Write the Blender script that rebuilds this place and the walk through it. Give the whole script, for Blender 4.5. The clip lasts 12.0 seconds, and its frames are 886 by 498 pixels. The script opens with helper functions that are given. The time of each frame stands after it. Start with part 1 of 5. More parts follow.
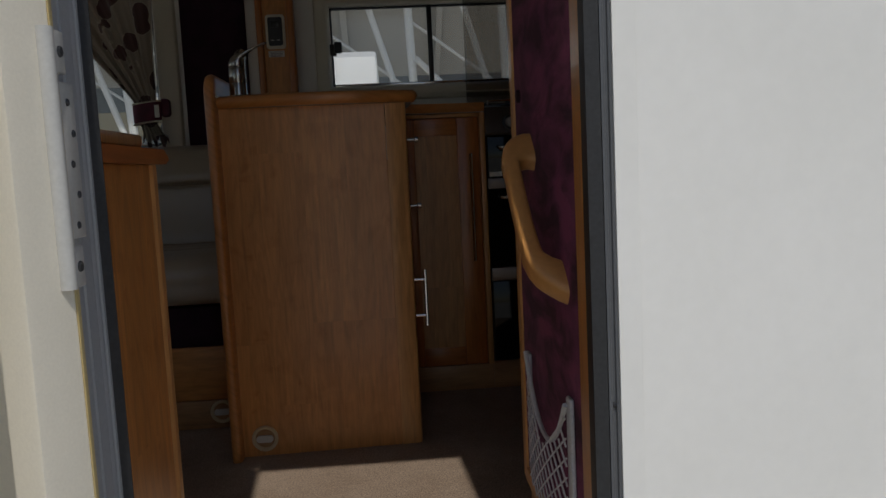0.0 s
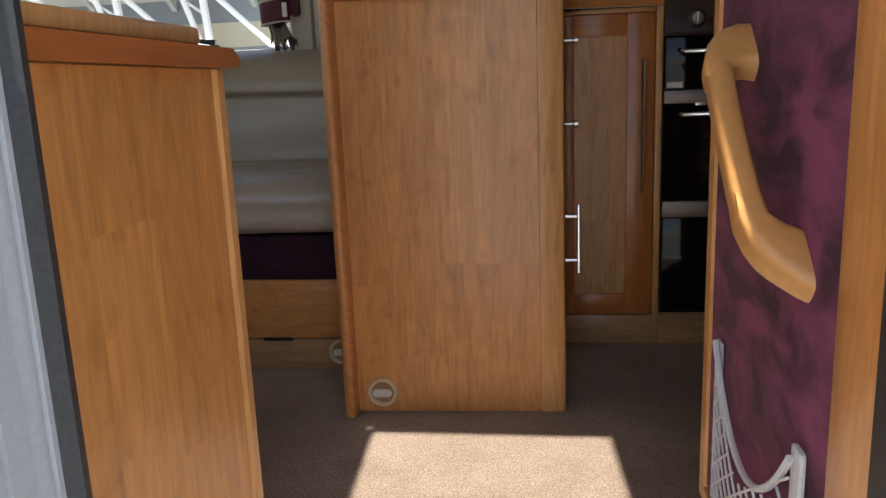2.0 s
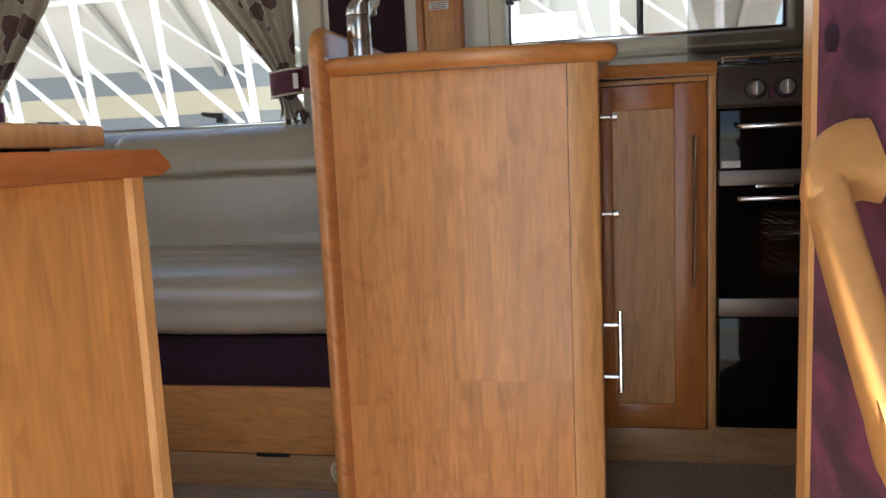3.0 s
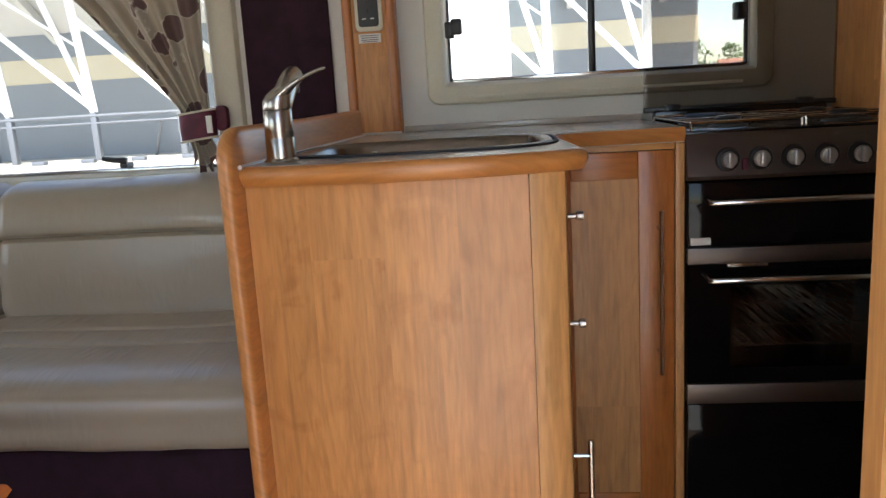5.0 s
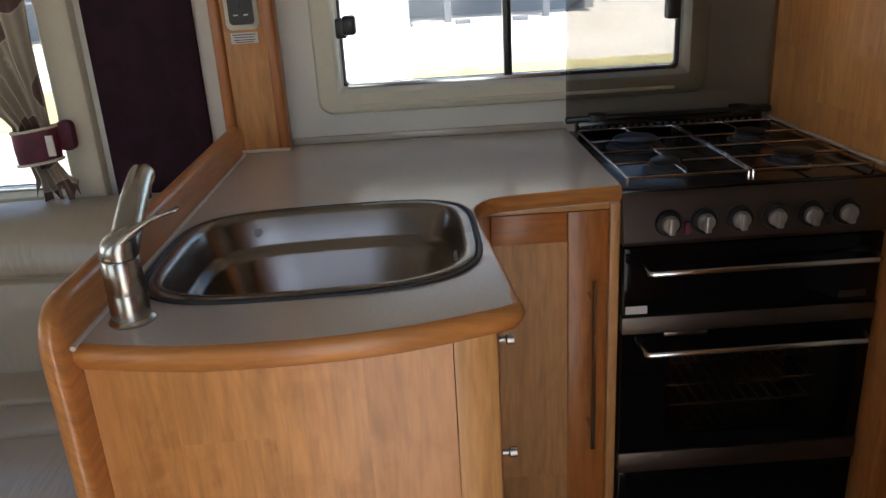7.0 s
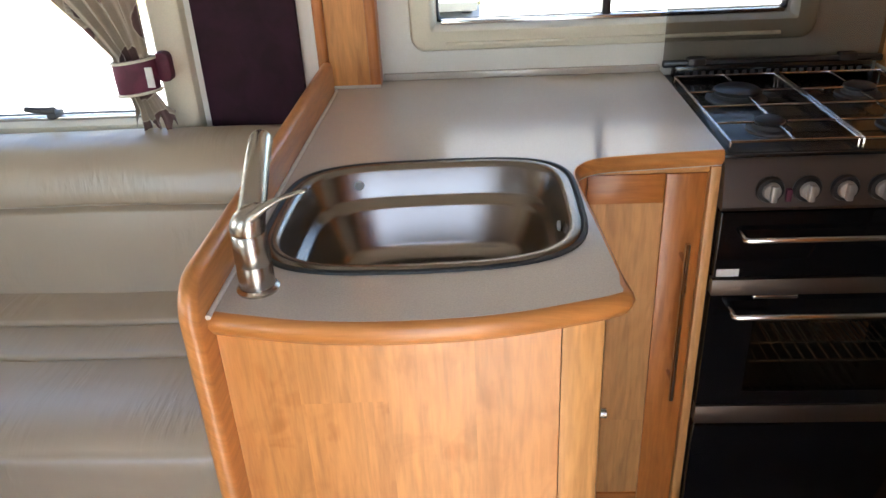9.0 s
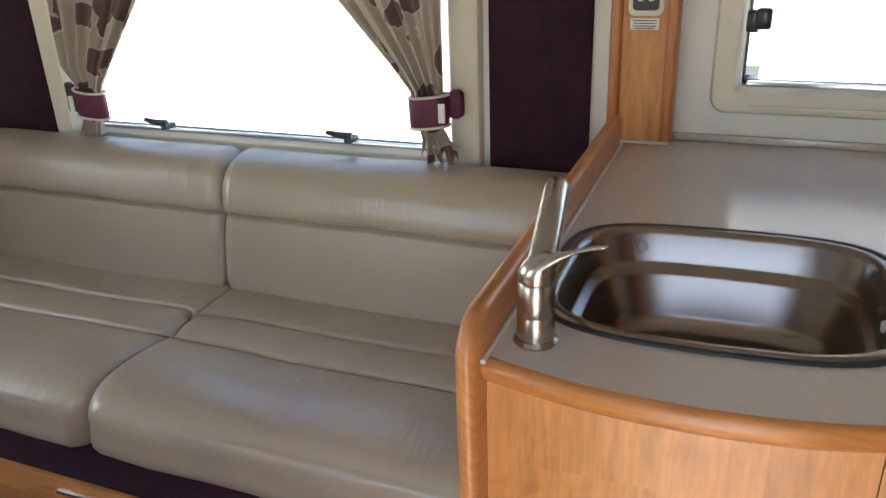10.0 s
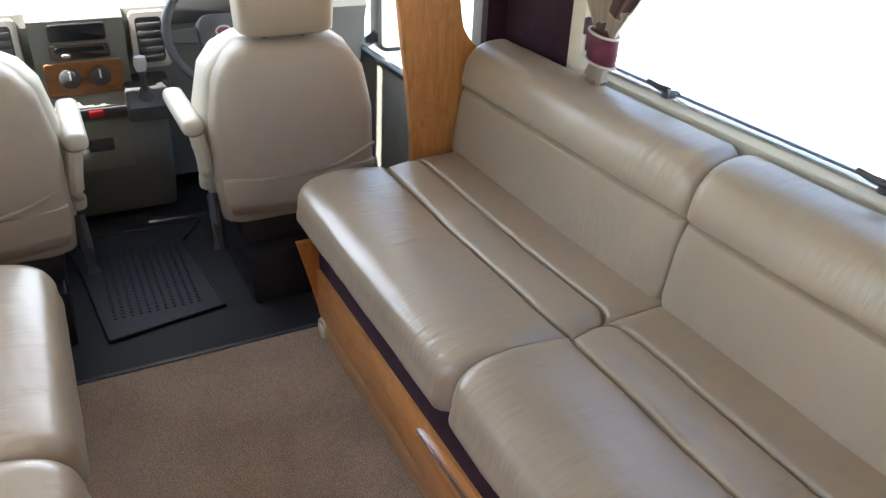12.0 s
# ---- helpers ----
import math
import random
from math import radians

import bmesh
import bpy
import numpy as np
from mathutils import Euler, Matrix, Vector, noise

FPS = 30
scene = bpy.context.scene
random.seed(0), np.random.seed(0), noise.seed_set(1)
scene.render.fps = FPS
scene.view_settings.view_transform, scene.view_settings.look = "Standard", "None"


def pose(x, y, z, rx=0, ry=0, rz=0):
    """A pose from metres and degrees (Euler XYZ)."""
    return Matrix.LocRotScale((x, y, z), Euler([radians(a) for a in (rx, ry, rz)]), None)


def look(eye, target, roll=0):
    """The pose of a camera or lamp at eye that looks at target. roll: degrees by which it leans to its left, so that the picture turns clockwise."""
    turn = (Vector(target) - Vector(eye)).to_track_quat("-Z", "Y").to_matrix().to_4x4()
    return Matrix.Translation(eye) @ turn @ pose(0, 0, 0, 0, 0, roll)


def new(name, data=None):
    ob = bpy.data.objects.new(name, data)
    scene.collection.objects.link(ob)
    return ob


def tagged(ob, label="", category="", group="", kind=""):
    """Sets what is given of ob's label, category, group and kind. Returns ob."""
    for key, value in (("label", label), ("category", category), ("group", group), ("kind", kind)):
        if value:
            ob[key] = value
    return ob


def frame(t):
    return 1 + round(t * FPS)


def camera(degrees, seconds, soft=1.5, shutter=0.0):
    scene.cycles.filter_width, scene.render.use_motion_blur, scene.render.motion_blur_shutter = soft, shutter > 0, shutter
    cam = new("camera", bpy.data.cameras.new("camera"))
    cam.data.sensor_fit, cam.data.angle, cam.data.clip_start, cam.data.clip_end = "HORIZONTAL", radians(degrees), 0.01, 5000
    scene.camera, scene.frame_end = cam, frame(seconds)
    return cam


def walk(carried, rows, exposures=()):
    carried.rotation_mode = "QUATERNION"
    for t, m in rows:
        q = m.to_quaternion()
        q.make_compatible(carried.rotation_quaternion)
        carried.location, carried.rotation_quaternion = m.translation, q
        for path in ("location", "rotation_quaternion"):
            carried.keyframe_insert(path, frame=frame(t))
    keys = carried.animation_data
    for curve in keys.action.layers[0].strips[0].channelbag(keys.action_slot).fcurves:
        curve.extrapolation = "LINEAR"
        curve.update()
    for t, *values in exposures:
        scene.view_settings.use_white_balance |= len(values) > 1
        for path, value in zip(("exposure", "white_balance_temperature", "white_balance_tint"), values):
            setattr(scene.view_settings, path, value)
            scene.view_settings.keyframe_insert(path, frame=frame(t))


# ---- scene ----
cam = camera(60.0, 12.0)
PATH = [
    (0, (0.181, 0.272, 0.736), (0.312, 2.257, 0.532), -2.8),
    (0.5, (0.246, 0.255, 0.714), (0.073, 2.207, 0.313), -2.6),
    (1, (0.263, 0.32, 0.701), (-0.056, 2.215, 0.147), -2.4),
    (1.5, (0.21, 0.485, 0.701), (-0.049, 2.401, 0.187), -1.4),
    (2, (0.2, 0.651, 0.736), (-0.074, 2.589, 0.321), -2.3),
    (2.5, (0.209, 0.814, 0.759), (-0.121, 2.76, 0.437), -2.6),
    (3, (0.212, 0.933, 0.784), (-0.162, 2.88, 0.52), -2.6),
    (3.5, (0.171, 1.076, 0.823), (-0.138, 3.038, 0.591), -2.1),
    (3.7, (0.158, 1.134, 0.836), (-0.114, 3.105, 0.634), -2.1),
    (5.3, (0.167, 1.178, 1.065), (-0.016, 3.128, 0.657), -3.4),
    (5.5, (0.158, 1.189, 1.082), (0.005, 3.139, 0.667), -3.2),
    (6, (0.136, 1.351, 1.115), (0.048, 3.297, 0.66), -3.9),
    (6.5, (0.159, 1.468, 1.215), (0.122, 3.388, 0.655), -4.0),
    (7, (0.158, 1.494, 1.317), (0.197, 3.373, 0.632), -3.4),
    (7.2, (0.157, 1.497, 1.347), (0.231, 3.36, 0.625), -3.0),
    (9, (0.09, 1.514, 1.425), (-0.022, 3.283, 0.5), -3.0),
    (9.5, (0.037, 1.533, 1.429), (-0.393, 3.297, 0.59), -3.3),
    (10, (0.01, 1.553, 1.412), (-0.689, 3.254, 0.626), -2.2),
    (10.5, (-0.035, 1.605, 1.409), (-0.902, 3.197, 0.563), -1.7),
    (11, (-0.119, 1.744, 1.425), (-1.165, 3.19, 0.522), -0.9),
    (11.5, (-0.175, 1.818, 1.455), (-1.382, 3.102, 0.509), -0.2),
    (12, (-0.182, 1.929, 1.468), (-1.716, 2.757, 0.487), 2.4),
]
walk(cam, [(t, look(eye, target, roll)) for t, eye, target, roll in PATH],
     exposures=[(0, -1.3), (0.5, -0.6), (1.0, -0.15), (1.5, 0.25), (2.0, 0.95), (2.5, 1.45), (3.0, 1.75), (3.7, 1.85), (5.5, 1.95), (7.0, 1.65), (9.0, 2.85), (10.0, 2.4), (11.0, 2.5), (12.0, 2.9)])

# ---- world, sun, sky light ----
SUN_WAY = Vector((-0.07, 1.0, -1.63)).normalized()
world = bpy.data.worlds.new("sky")
scene.world = world
world.use_nodes = True
wn = world.node_tree.nodes
sky = wn.new("ShaderNodeTexSky")
sky.sky_type, sky.sun_disc = "NISHITA", False
sky.sun_elevation = math.asin(-SUN_WAY.z)
sky.sun_rotation = math.atan2(-SUN_WAY.x, -SUN_WAY.y)
wn["Background"].inputs["Strength"].default_value = 0.15
world.node_tree.links.new(sky.outputs[0], wn["Background"].inputs["Color"])
sun = new("sun", bpy.data.lights.new("sun", "SUN"))
sun.data.energy, sun.data.angle, sun.data.color = 5.0, radians(0.6), (1.0, 0.95, 0.87)
sun.matrix_world = look((0, -10, 16), Vector((0, -10, 16)) + SUN_WAY)


def window_light(name, centre, target, width, height, watts):
    """Sky light that comes in through an opening."""
    lamp = new(name, bpy.data.lights.new(name, "AREA"))
    lamp.data.shape, lamp.data.size, lamp.data.size_y = "RECTANGLE", width, height
    lamp.data.energy, lamp.data.color = watts, (0.95, 0.98, 1.0)
    lamp.matrix_world = look(centre, target)
    return lamp


window_light("sky_light_windscreen", (-3.62, 2.2, 1.3), (-2.2, 2.2, 0.5), 1.7, 0.7, 4)

# ---- materials ----


class Mat:
    """A node material in short form."""

    def __init__(self, name, colour, rough=0.5, metal=0.0, **more):
        self.m = bpy.data.materials.new(name)
        self.m.use_nodes = True
        self.nt = self.m.node_tree
        self.b = self.nt.nodes["Principled BSDF"]
        self.set("Base Color", (*colour, 1)), self.set("Roughness", rough), self.set("Metallic", metal)
        for key, value in more.items():
            self.set(key.replace("_", " "), value)
        self.coord = self.node("ShaderNodeTexCoord").outputs["Object"]

    def set(self, key, value):
        self.b.inputs[key].default_value = value

    def node(self, kind, **values):
        n = self.nt.nodes.new(kind)
        for key, value in values.items():
            n.inputs[key.replace("_", " ")].default_value = value
        return n

    def link(self, a, b):
        self.nt.links.new(a, b)

    def noise(self, scale, stretch=(1, 1, 1), detail=4, rough=0.55, distort=0.0):
        mp = self.node("ShaderNodeMapping", Scale=stretch)
        self.link(self.coord, mp.inputs["Vector"])
        n = self.node("ShaderNodeTexNoise", Scale=scale, Detail=detail, Roughness=rough, Distortion=distort)
        self.link(mp.outputs[0], n.inputs["Vector"])
        return n.outputs["Fac"]

    def ramp(self, fac, *stops):
        r = self.node("ShaderNodeValToRGB")
        e = r.color_ramp.elements
        while len(e) < len(stops):
            e.new(0.5)
        for k, (p, c) in enumerate(stops):
            e[k].position, e[k].color = p, (*c, 1)
        self.link(fac, r.inputs["Fac"])
        return r.outputs["Color"]

    def mix(self, fac, a, b, mode="MIX"):
        n = self.nt.nodes.new("ShaderNodeMix")
        n.data_type, n.blend_type = "RGBA", mode
        for value, port in ((fac, n.inputs[0]), (a, n.inputs[6]), (b, n.inputs[7])):
            if isinstance(value, (int, float)):
                port.default_value = value
            elif isinstance(value, tuple):
                port.default_value = (*value, 1)
            else:
                self.link(value, port)
        return n.outputs[2]

    def colour(self, out):
        self.link(out, self.b.inputs["Base Color"])
        return self

    def bump(self, fac, strength=0.2, distance=0.002):
        bn = self.node("ShaderNodeBump", Strength=strength, Distance=distance)
        self.link(fac, bn.inputs["Height"])
        self.link(bn.outputs[0], self.b.inputs["Normal"])
        return self

    def roughness(self, fac, low, high):
        r = self.node("ShaderNodeMapRange", To_Min=low, To_Max=high)
        self.link(fac, r.inputs["Value"])
        self.link(r.outputs[0], self.b.inputs["Roughness"])
        return self


def scaled(c, k):
    return tuple(v * k for v in c)


def wood(name, base, grain="z", rough=0.36, staves=True, knots=0.6):
    """Foil-faced wood: upright staves of uneven tone, each with its own long grain, flame figure and small knots."""
    m = Mat(name, base, rough)

    def calc(op, a, b=0.0):
        n = m.node("ShaderNodeMath")
        n.operation = op
        for value, port in ((a, n.inputs[0]), (b, n.inputs[1])):
            if isinstance(value, (int, float)):
                port.default_value = value
            else:
                m.link(value, port)
        return n.outputs[0]

    def vec(a, b, c):
        n = m.node("ShaderNodeCombineXYZ")
        for value, port in zip((a, b, c), n.inputs):
            if isinstance(value, (int, float)):
                port.default_value = value
            else:
                m.link(value, port)
        return n.outputs[0]

    def cloud(v, scale, detail, distort=0.0):
        n = m.node("ShaderNodeTexNoise", Scale=scale, Detail=detail, Roughness=0.55, Distortion=distort)
        m.link(v, n.inputs["Vector"])
        return n.outputs["Fac"]

    sep = m.node("ShaderNodeSeparateXYZ")
    m.link(m.coord, sep.inputs[0])
    x, y, z = sep.outputs
    along, cross = {"x": (x, calc("ADD", y, z)), "y": (y, calc("ADD", x, z)), "z": (z, calc("ADD", x, y))}[grain]
    tone = 0.0
    if staves:
        col_no = calc("FLOOR", calc("MULTIPLY", cross, 8.6))
        wn1 = m.node("ShaderNodeTexWhiteNoise")
        m.link(vec(col_no, 3.7, 0.0), wn1.inputs["Vector"])
        row_no = calc("FLOOR", calc("ADD", calc("MULTIPLY", along, 1.5), calc("MULTIPLY", wn1.outputs["Value"], 5.0)))
        wn2 = m.node("ShaderNodeTexWhiteNoise")
        m.link(vec(col_no, row_no, 1.3), wn2.inputs["Vector"])
        tone = wn2.outputs["Value"]
    p = vec(cross, calc("MULTIPLY", along, 0.09), calc("MULTIPLY", tone, 9.0))
    fine = cloud(p, 190, 4, 0.3)
    flame = cloud(p, 34, 3, 1.6)
    fig = cloud(vec(cross, calc("MULTIPLY", along, 1.0), calc("MULTIPLY", tone, 5.0)), 12, 3, 0.8)
    knot = cloud(vec(cross, calc("MULTIPLY", along, 0.8), calc("MULTIPLY", tone, 7.0)), 17, 2, 0.6)
    broad = cloud(m.coord, 2.2, 3)
    col = m.ramp(flame, (0.3, scaled(base, 0.8)), (0.5, base), (0.7, scaled(base, 1.12)))
    col = m.mix(1.0, col, m.ramp(fine, (0.34, (0.9, 0.87, 0.84)), (0.6, (1.02, 1.02, 1.02))), "MULTIPLY")
    col = m.mix(1.0, col, m.ramp(broad, (0.3, (0.95, 0.94, 0.93)), (0.7, (1.04, 1.04, 1.04))), "MULTIPLY")
    if staves:
        col = m.mix(1.0, col, m.ramp(tone, (0.0, (0.9, 0.88, 0.855)), (1.0, (1.06, 1.07, 1.075))), "MULTIPLY")
    arch = cloud(vec(cross, calc("MULTIPLY", along, 0.17), calc("MULTIPLY", tone, 9.0)), 8, 2, 0.5)
    rings = calc("ADD", calc("MULTIPLY", calc("SINE", calc("MULTIPLY", arch, 75.0)), 0.5), 0.5)
    col = m.mix(1.0, col, m.ramp(rings, (0.0, (0.95, 0.93, 0.905)), (0.6, (1.01, 1.01, 1.01))), "MULTIPLY")
    if knots:
        col = m.mix(knots, col, m.ramp(fig, (0.30, (0.80, 0.72, 0.64)), (0.46, (1, 1, 1))), "MULTIPLY")
        col = m.mix(knots, col, m.ramp(knot, (0.66, (1, 1, 1)), (0.74, (0.8, 0.68, 0.56)), (0.82, (0.6, 0.45, 0.34))), "MULTIPLY")
    m.colour(col).bump(fine, 0.05, 0.0005).roughness(flame, rough - 0.05, rough + 0.07)
    m.set("Coat Weight", 0.25), m.set("Coat Roughness", 0.2)
    return m.m


HONEY = (0.63, 0.28, 0.085)
M_PANEL = wood("honey_wood_panel", HONEY, "z")
M_PANEL_X = wood("honey_wood_rail", HONEY, "x")
M_EDGE = wood("pale_wood_edging", (0.63, 0.32, 0.112), "z", 0.38, False, 0.25)
M_EDGE_Y = wood("pale_wood_edging_along", (0.63, 0.32, 0.112), "y", 0.38, False, 0.25)
M_EDGE_X = wood("pale_wood_edging_across", (0.63, 0.32, 0.112), "x", 0.38, False, 0.25)
M_RED = wood("cherry_wood_frame", (0.47, 0.16, 0.034), "z", 0.34, False, 0.4)
M_RED_X = wood("cherry_wood_rail", (0.47, 0.16, 0.034), "x", 0.34, False, 0.4)
M_LIP = wood("orange_wood_lipping", (0.56, 0.225, 0.06), "x", 0.34, False, 0.3)
M_BOARD = wood("honey_wood_board", (0.54, 0.22, 0.064), "y", 0.34, False, 0.25)
M_TOP = wood("red_wood_top", (0.40, 0.125, 0.034), "y", 0.34, False, 0.3)
M_INSERT = wood("light_wood_insert", (0.62, 0.31, 0.11), "z", 0.42, True, 0.2)
M_WALNUT = wood("walnut_trim", (0.24, 0.1, 0.034), "y", 0.3, False, 0.4)
M_PLINTH = wood("plinth_wood", (0.42, 0.235, 0.105), "x", 0.42, False, 0.3)


def leather(name, base, rough=0.4):
    """Soft hide: uneven tone, broad slack and fine puckers that run across the seams."""
    m = Mat(name, base, rough)
    pucker = m.noise(58, (1, 0.14, 0.3), 2, 0.5, 0.2)
    slack = m.noise(6, (1, 0.8, 1), 2, 0.4)
    broad = m.noise(3.0, (1, 1, 1), 3, 0.5)
    m.colour(m.ramp(broad, (0.3, scaled(base, 0.94)), (0.7, scaled(base, 1.04))))
    add = m.node("ShaderNodeMath")
    add.operation = "MULTIPLY_ADD"
    add.inputs[1].default_value = 0.55
    worn = m.node("ShaderNodeMapRange", From_Min=0.38, From_Max=0.6)
    m.link(m.noise(5.0, (1, 1.6, 1.6), 2, 0.5), worn.inputs["Value"])
    some = m.node("ShaderNodeMath")
    some.operation = "MULTIPLY"
    m.link(pucker, some.inputs[0]), m.link(worn.outputs[0], some.inputs[1])
    m.link(some.outputs[0], add.inputs[0]), m.link(slack, add.inputs[2])
    m.bump(add.outputs[0], 0.4, 0.013).roughness(slack, rough - 0.05, rough + 0.08)
    m.set("Specular IOR Level", 0.95)
    return m.m


M_LEATHER = leather("taupe_leather", (0.4, 0.324, 0.23), 0.315)
M_SEAT = leather("beige_seat_cloth", (0.43, 0.36, 0.27), 0.6)
M_SEAT_PALE = leather("cream_seat_vinyl", (0.62, 0.58, 0.47), 0.5)


def fabric(name, base, mottle, rough=0.9):
    m = Mat(name, base, rough, 0.0, Sheen_Weight=0.08, Sheen_Roughness=0.4)
    m.set("Sheen Tint", (*[min(1, 4 * v + 0.1) for v in base], 1))
    nap = m.noise(15, (1, 0.45, 1), 4, 0.55, 0.5)
    fuzz = m.noise(700, (1, 1, 1), 2)
    m.colour(m.mix(1.0, m.ramp(nap, (0.38, scaled(base, 1 - mottle)), (0.62, scaled(base, 1 + mottle))), m.ramp(fuzz, (0.3, (0.8, 0.8, 0.8)), (0.7, (1.1, 1.1, 1.1))), "MULTIPLY"))
    m.bump(fuzz, 0.35, 0.001)
    return m.m


M_PURPLE = fabric("plum_suede_lining", (0.125, 0.026, 0.06), 0.7)
M_PLUM = fabric("dark_plum_cloth", (0.028, 0.0055, 0.015), 0.3)
M_BAND = fabric("burgundy_satin", (0.11, 0.012, 0.035), 0.3, 0.6)


def carpet():
    base = (0.325, 0.245, 0.183)
    m = Mat("brown_loop_carpet", base, 0.95)
    fleck = m.noise(250, (1, 1, 1), 3, 0.7)
    tread = m.noise(3.2, (1, 1, 1), 5, 0.65, 0.3)
    mid = m.noise(60, (1, 1, 1), 3, 0.6)
    col = m.mix(1.0, m.ramp(fleck, (0.3, scaled(base, 0.4)), (0.5, base), (0.7, scaled(base, 1.6))), m.ramp(tread, (0.38, (0.77, 0.745, 0.72)), (0.6, (1.0, 1.0, 1.0))), "MULTIPLY")
    m.colour(m.mix(0.6, col, m.ramp(mid, (0.35, (0.82, 0.82, 0.82)), (0.65, (1.08, 1.08, 1.08))), "MULTIPLY"))
    m.bump(fleck, 0.6, 0.003)
    return m.m


M_CARPET = carpet()


def speckled(name, base, rough, scale=300, spread=0.08, bump=0.05, **more):
    """Paint, plastic or laminate with a fine speckle and broad uneven tone."""
    m = Mat(name, base, rough, **more)
    fine, broad = m.noise(scale, (1, 1, 1), 3), m.noise(3.0, (1, 1, 1), 4, 0.6)
    m.colour(m.mix(1.0, m.ramp(fine, (0.3, scaled(base, 1 - spread)), (0.7, scaled(base, 1 + spread))), m.ramp(broad, (0.3, (0.95, 0.95, 0.94)), (0.7, (1.02, 1.02, 1.02))), "MULTIPLY"))
    m.bump(fine, bump, 0.0008).roughness(broad, rough - 0.05, rough + 0.07)
    return m.m


M_LAMINATE = speckled("beige_worktop_laminate", (0.56, 0.505, 0.44), 0.16, 420, 0.08, Specular_IOR_Level=0.9)
M_GRAB = speckled("oiled_beech_wood", (0.54, 0.26, 0.082), 0.33, 90, 0.07, 0.03)
M_WALL = speckled("pale_wall_lining", (0.8, 0.78, 0.72), 0.6, 200, 0.02)
M_CEIL = speckled("cream_ceiling_lining", (0.6, 0.575, 0.52), 0.7, 200, 0.02)
M_CREAM = speckled("cream_window_plastic", (0.7, 0.65, 0.52), 0.5, 260, 0.04)
M_SHELL = speckled("white_body_gelcoat", (0.78, 0.78, 0.77), 0.34, 60, 0.012, 0.02)
M_DOOR = speckled("cream_door_moulding", (0.72, 0.68, 0.59), 0.5, 350, 0.03, 0.1)
M_JAMB = speckled("dark_grey_frame_paint", (0.085, 0.09, 0.1), 0.4, 200, 0.06)
M_YELLOW = speckled("yellowed_rubber", (0.6, 0.48, 0.24), 0.5, 200, 0.06)
M_GREYPL = speckled("grey_dashboard_plastic", (0.165, 0.168, 0.152), 0.6, 600, 0.1, 0.15)
M_DARKPL = speckled("dark_grey_plastic", (0.045, 0.046, 0.05), 0.5, 500, 0.15, 0.15)
M_BLACK = speckled("black_plastic", (0.014, 0.014, 0.016), 0.32, 400, 0.2, 0.05)
M_RUBBER = speckled("black_rubber_seal", (0.02, 0.021, 0.024), 0.55, 200, 0.3, 0.2)
M_HINGE = speckled("dull_silver_hinge", (0.5, 0.5, 0.49), 0.4, 200, 0.05, 0.03)
M_MAT = speckled("dark_blue_rubber_mat", (0.012, 0.015, 0.021), 0.58, 300, 0.2, 0.1)
M_CABFLOOR = speckled("black_cab_rubber", (0.011, 0.012, 0.014), 0.72, 300, 0.2, 0.2)
M_KNOB = speckled("pale_silver_knob", (0.4, 0.385, 0.37), 0.33, 200, 0.05, 0.0, metal=0.7)
M_WHITE = speckled("white_plastic", (0.72, 0.7, 0.66), 0.4, 200, 0.03)
M_VENT = speckled("beige_vent_plastic", (0.66, 0.53, 0.32), 0.45, 200, 0.04)
M_GASKET = speckled("pale_silicone", (0.66, 0.62, 0.56), 0.5, 200, 0.03)
M_NET = speckled("white_elastic_net", (0.62, 0.6, 0.6), 0.8, 300, 0.1)


def metal(name, base, rough, brushed=(1, 1, 1)):
    m = Mat(name, base, rough, 1.0)
    streak = m.noise(240, brushed, 3, 0.6)
    m.roughness(streak, rough - 0.08, rough + 0.1).bump(streak, 0.05, 0.0003)
    return m.m


M_STEEL = Mat("satin_sink_steel", (0.255, 0.222, 0.193), 0.265, 1.0).m
M_CAVITY = metal("oven_enamel", (0.62, 0.6, 0.58), 0.13)
M_CHROME = Mat("satin_nickel", (0.48, 0.45, 0.41), 0.27, 1.0).m
M_WIRE = metal("worn_chrome_wire", (0.6, 0.57, 0.55), 0.13)
M_FASCIA = metal("brushed_cooker_steel", (0.15, 0.125, 0.112), 0.4, (0.05, 1, 1))
M_ALU = speckled("grey_anodised_aluminium", (0.33, 0.34, 0.36), 0.42, 200, 0.05, 0.03)
M_BAR = metal("satin_steel_bar", (0.62, 0.61, 0.6), 0.165, (1, 1, 0.1))
M_GLOSS = Mat("black_oven_glass", (0.004, 0.004, 0.005), 0.06, 0.0, Specular_IOR_Level=0.18).m
M_ENAMEL = speckled("black_hob_enamel", (0.008, 0.008, 0.009), 0.16, 200, 0.2, 0.02)


def glass(name, tint, gloss=0.05):
    m = bpy.data.materials.new(name)
    m.use_nodes = True
    nt = m.node_tree
    clear, shine, mix, rim, power, gain = (nt.nodes.new("ShaderNode" + k) for k in ("BsdfTransparent", "BsdfGlossy", "MixShader", "LayerWeight", "Math", "Math"))
    clear.inputs["Color"].default_value = (*tint, 1)
    shine.inputs["Roughness"].default_value = gloss
    power.operation, power.inputs[1].default_value = "POWER", 4.0
    gain.operation, gain.inputs[1].default_value, gain.inputs[2].default_value = "MULTIPLY_ADD", 0.45, 0.03
    nt.links.new(rim.outputs["Facing"], power.inputs[0]), nt.links.new(power.outputs[0], gain.inputs[0]), nt.links.new(gain.outputs[0], mix.inputs[0])
    nt.links.new(clear.outputs[0], mix.inputs[1]), nt.links.new(shine.outputs[0], mix.inputs[2])
    nt.links.new(mix.outputs[0], nt.nodes["Material Output"].inputs["Surface"])
    return m


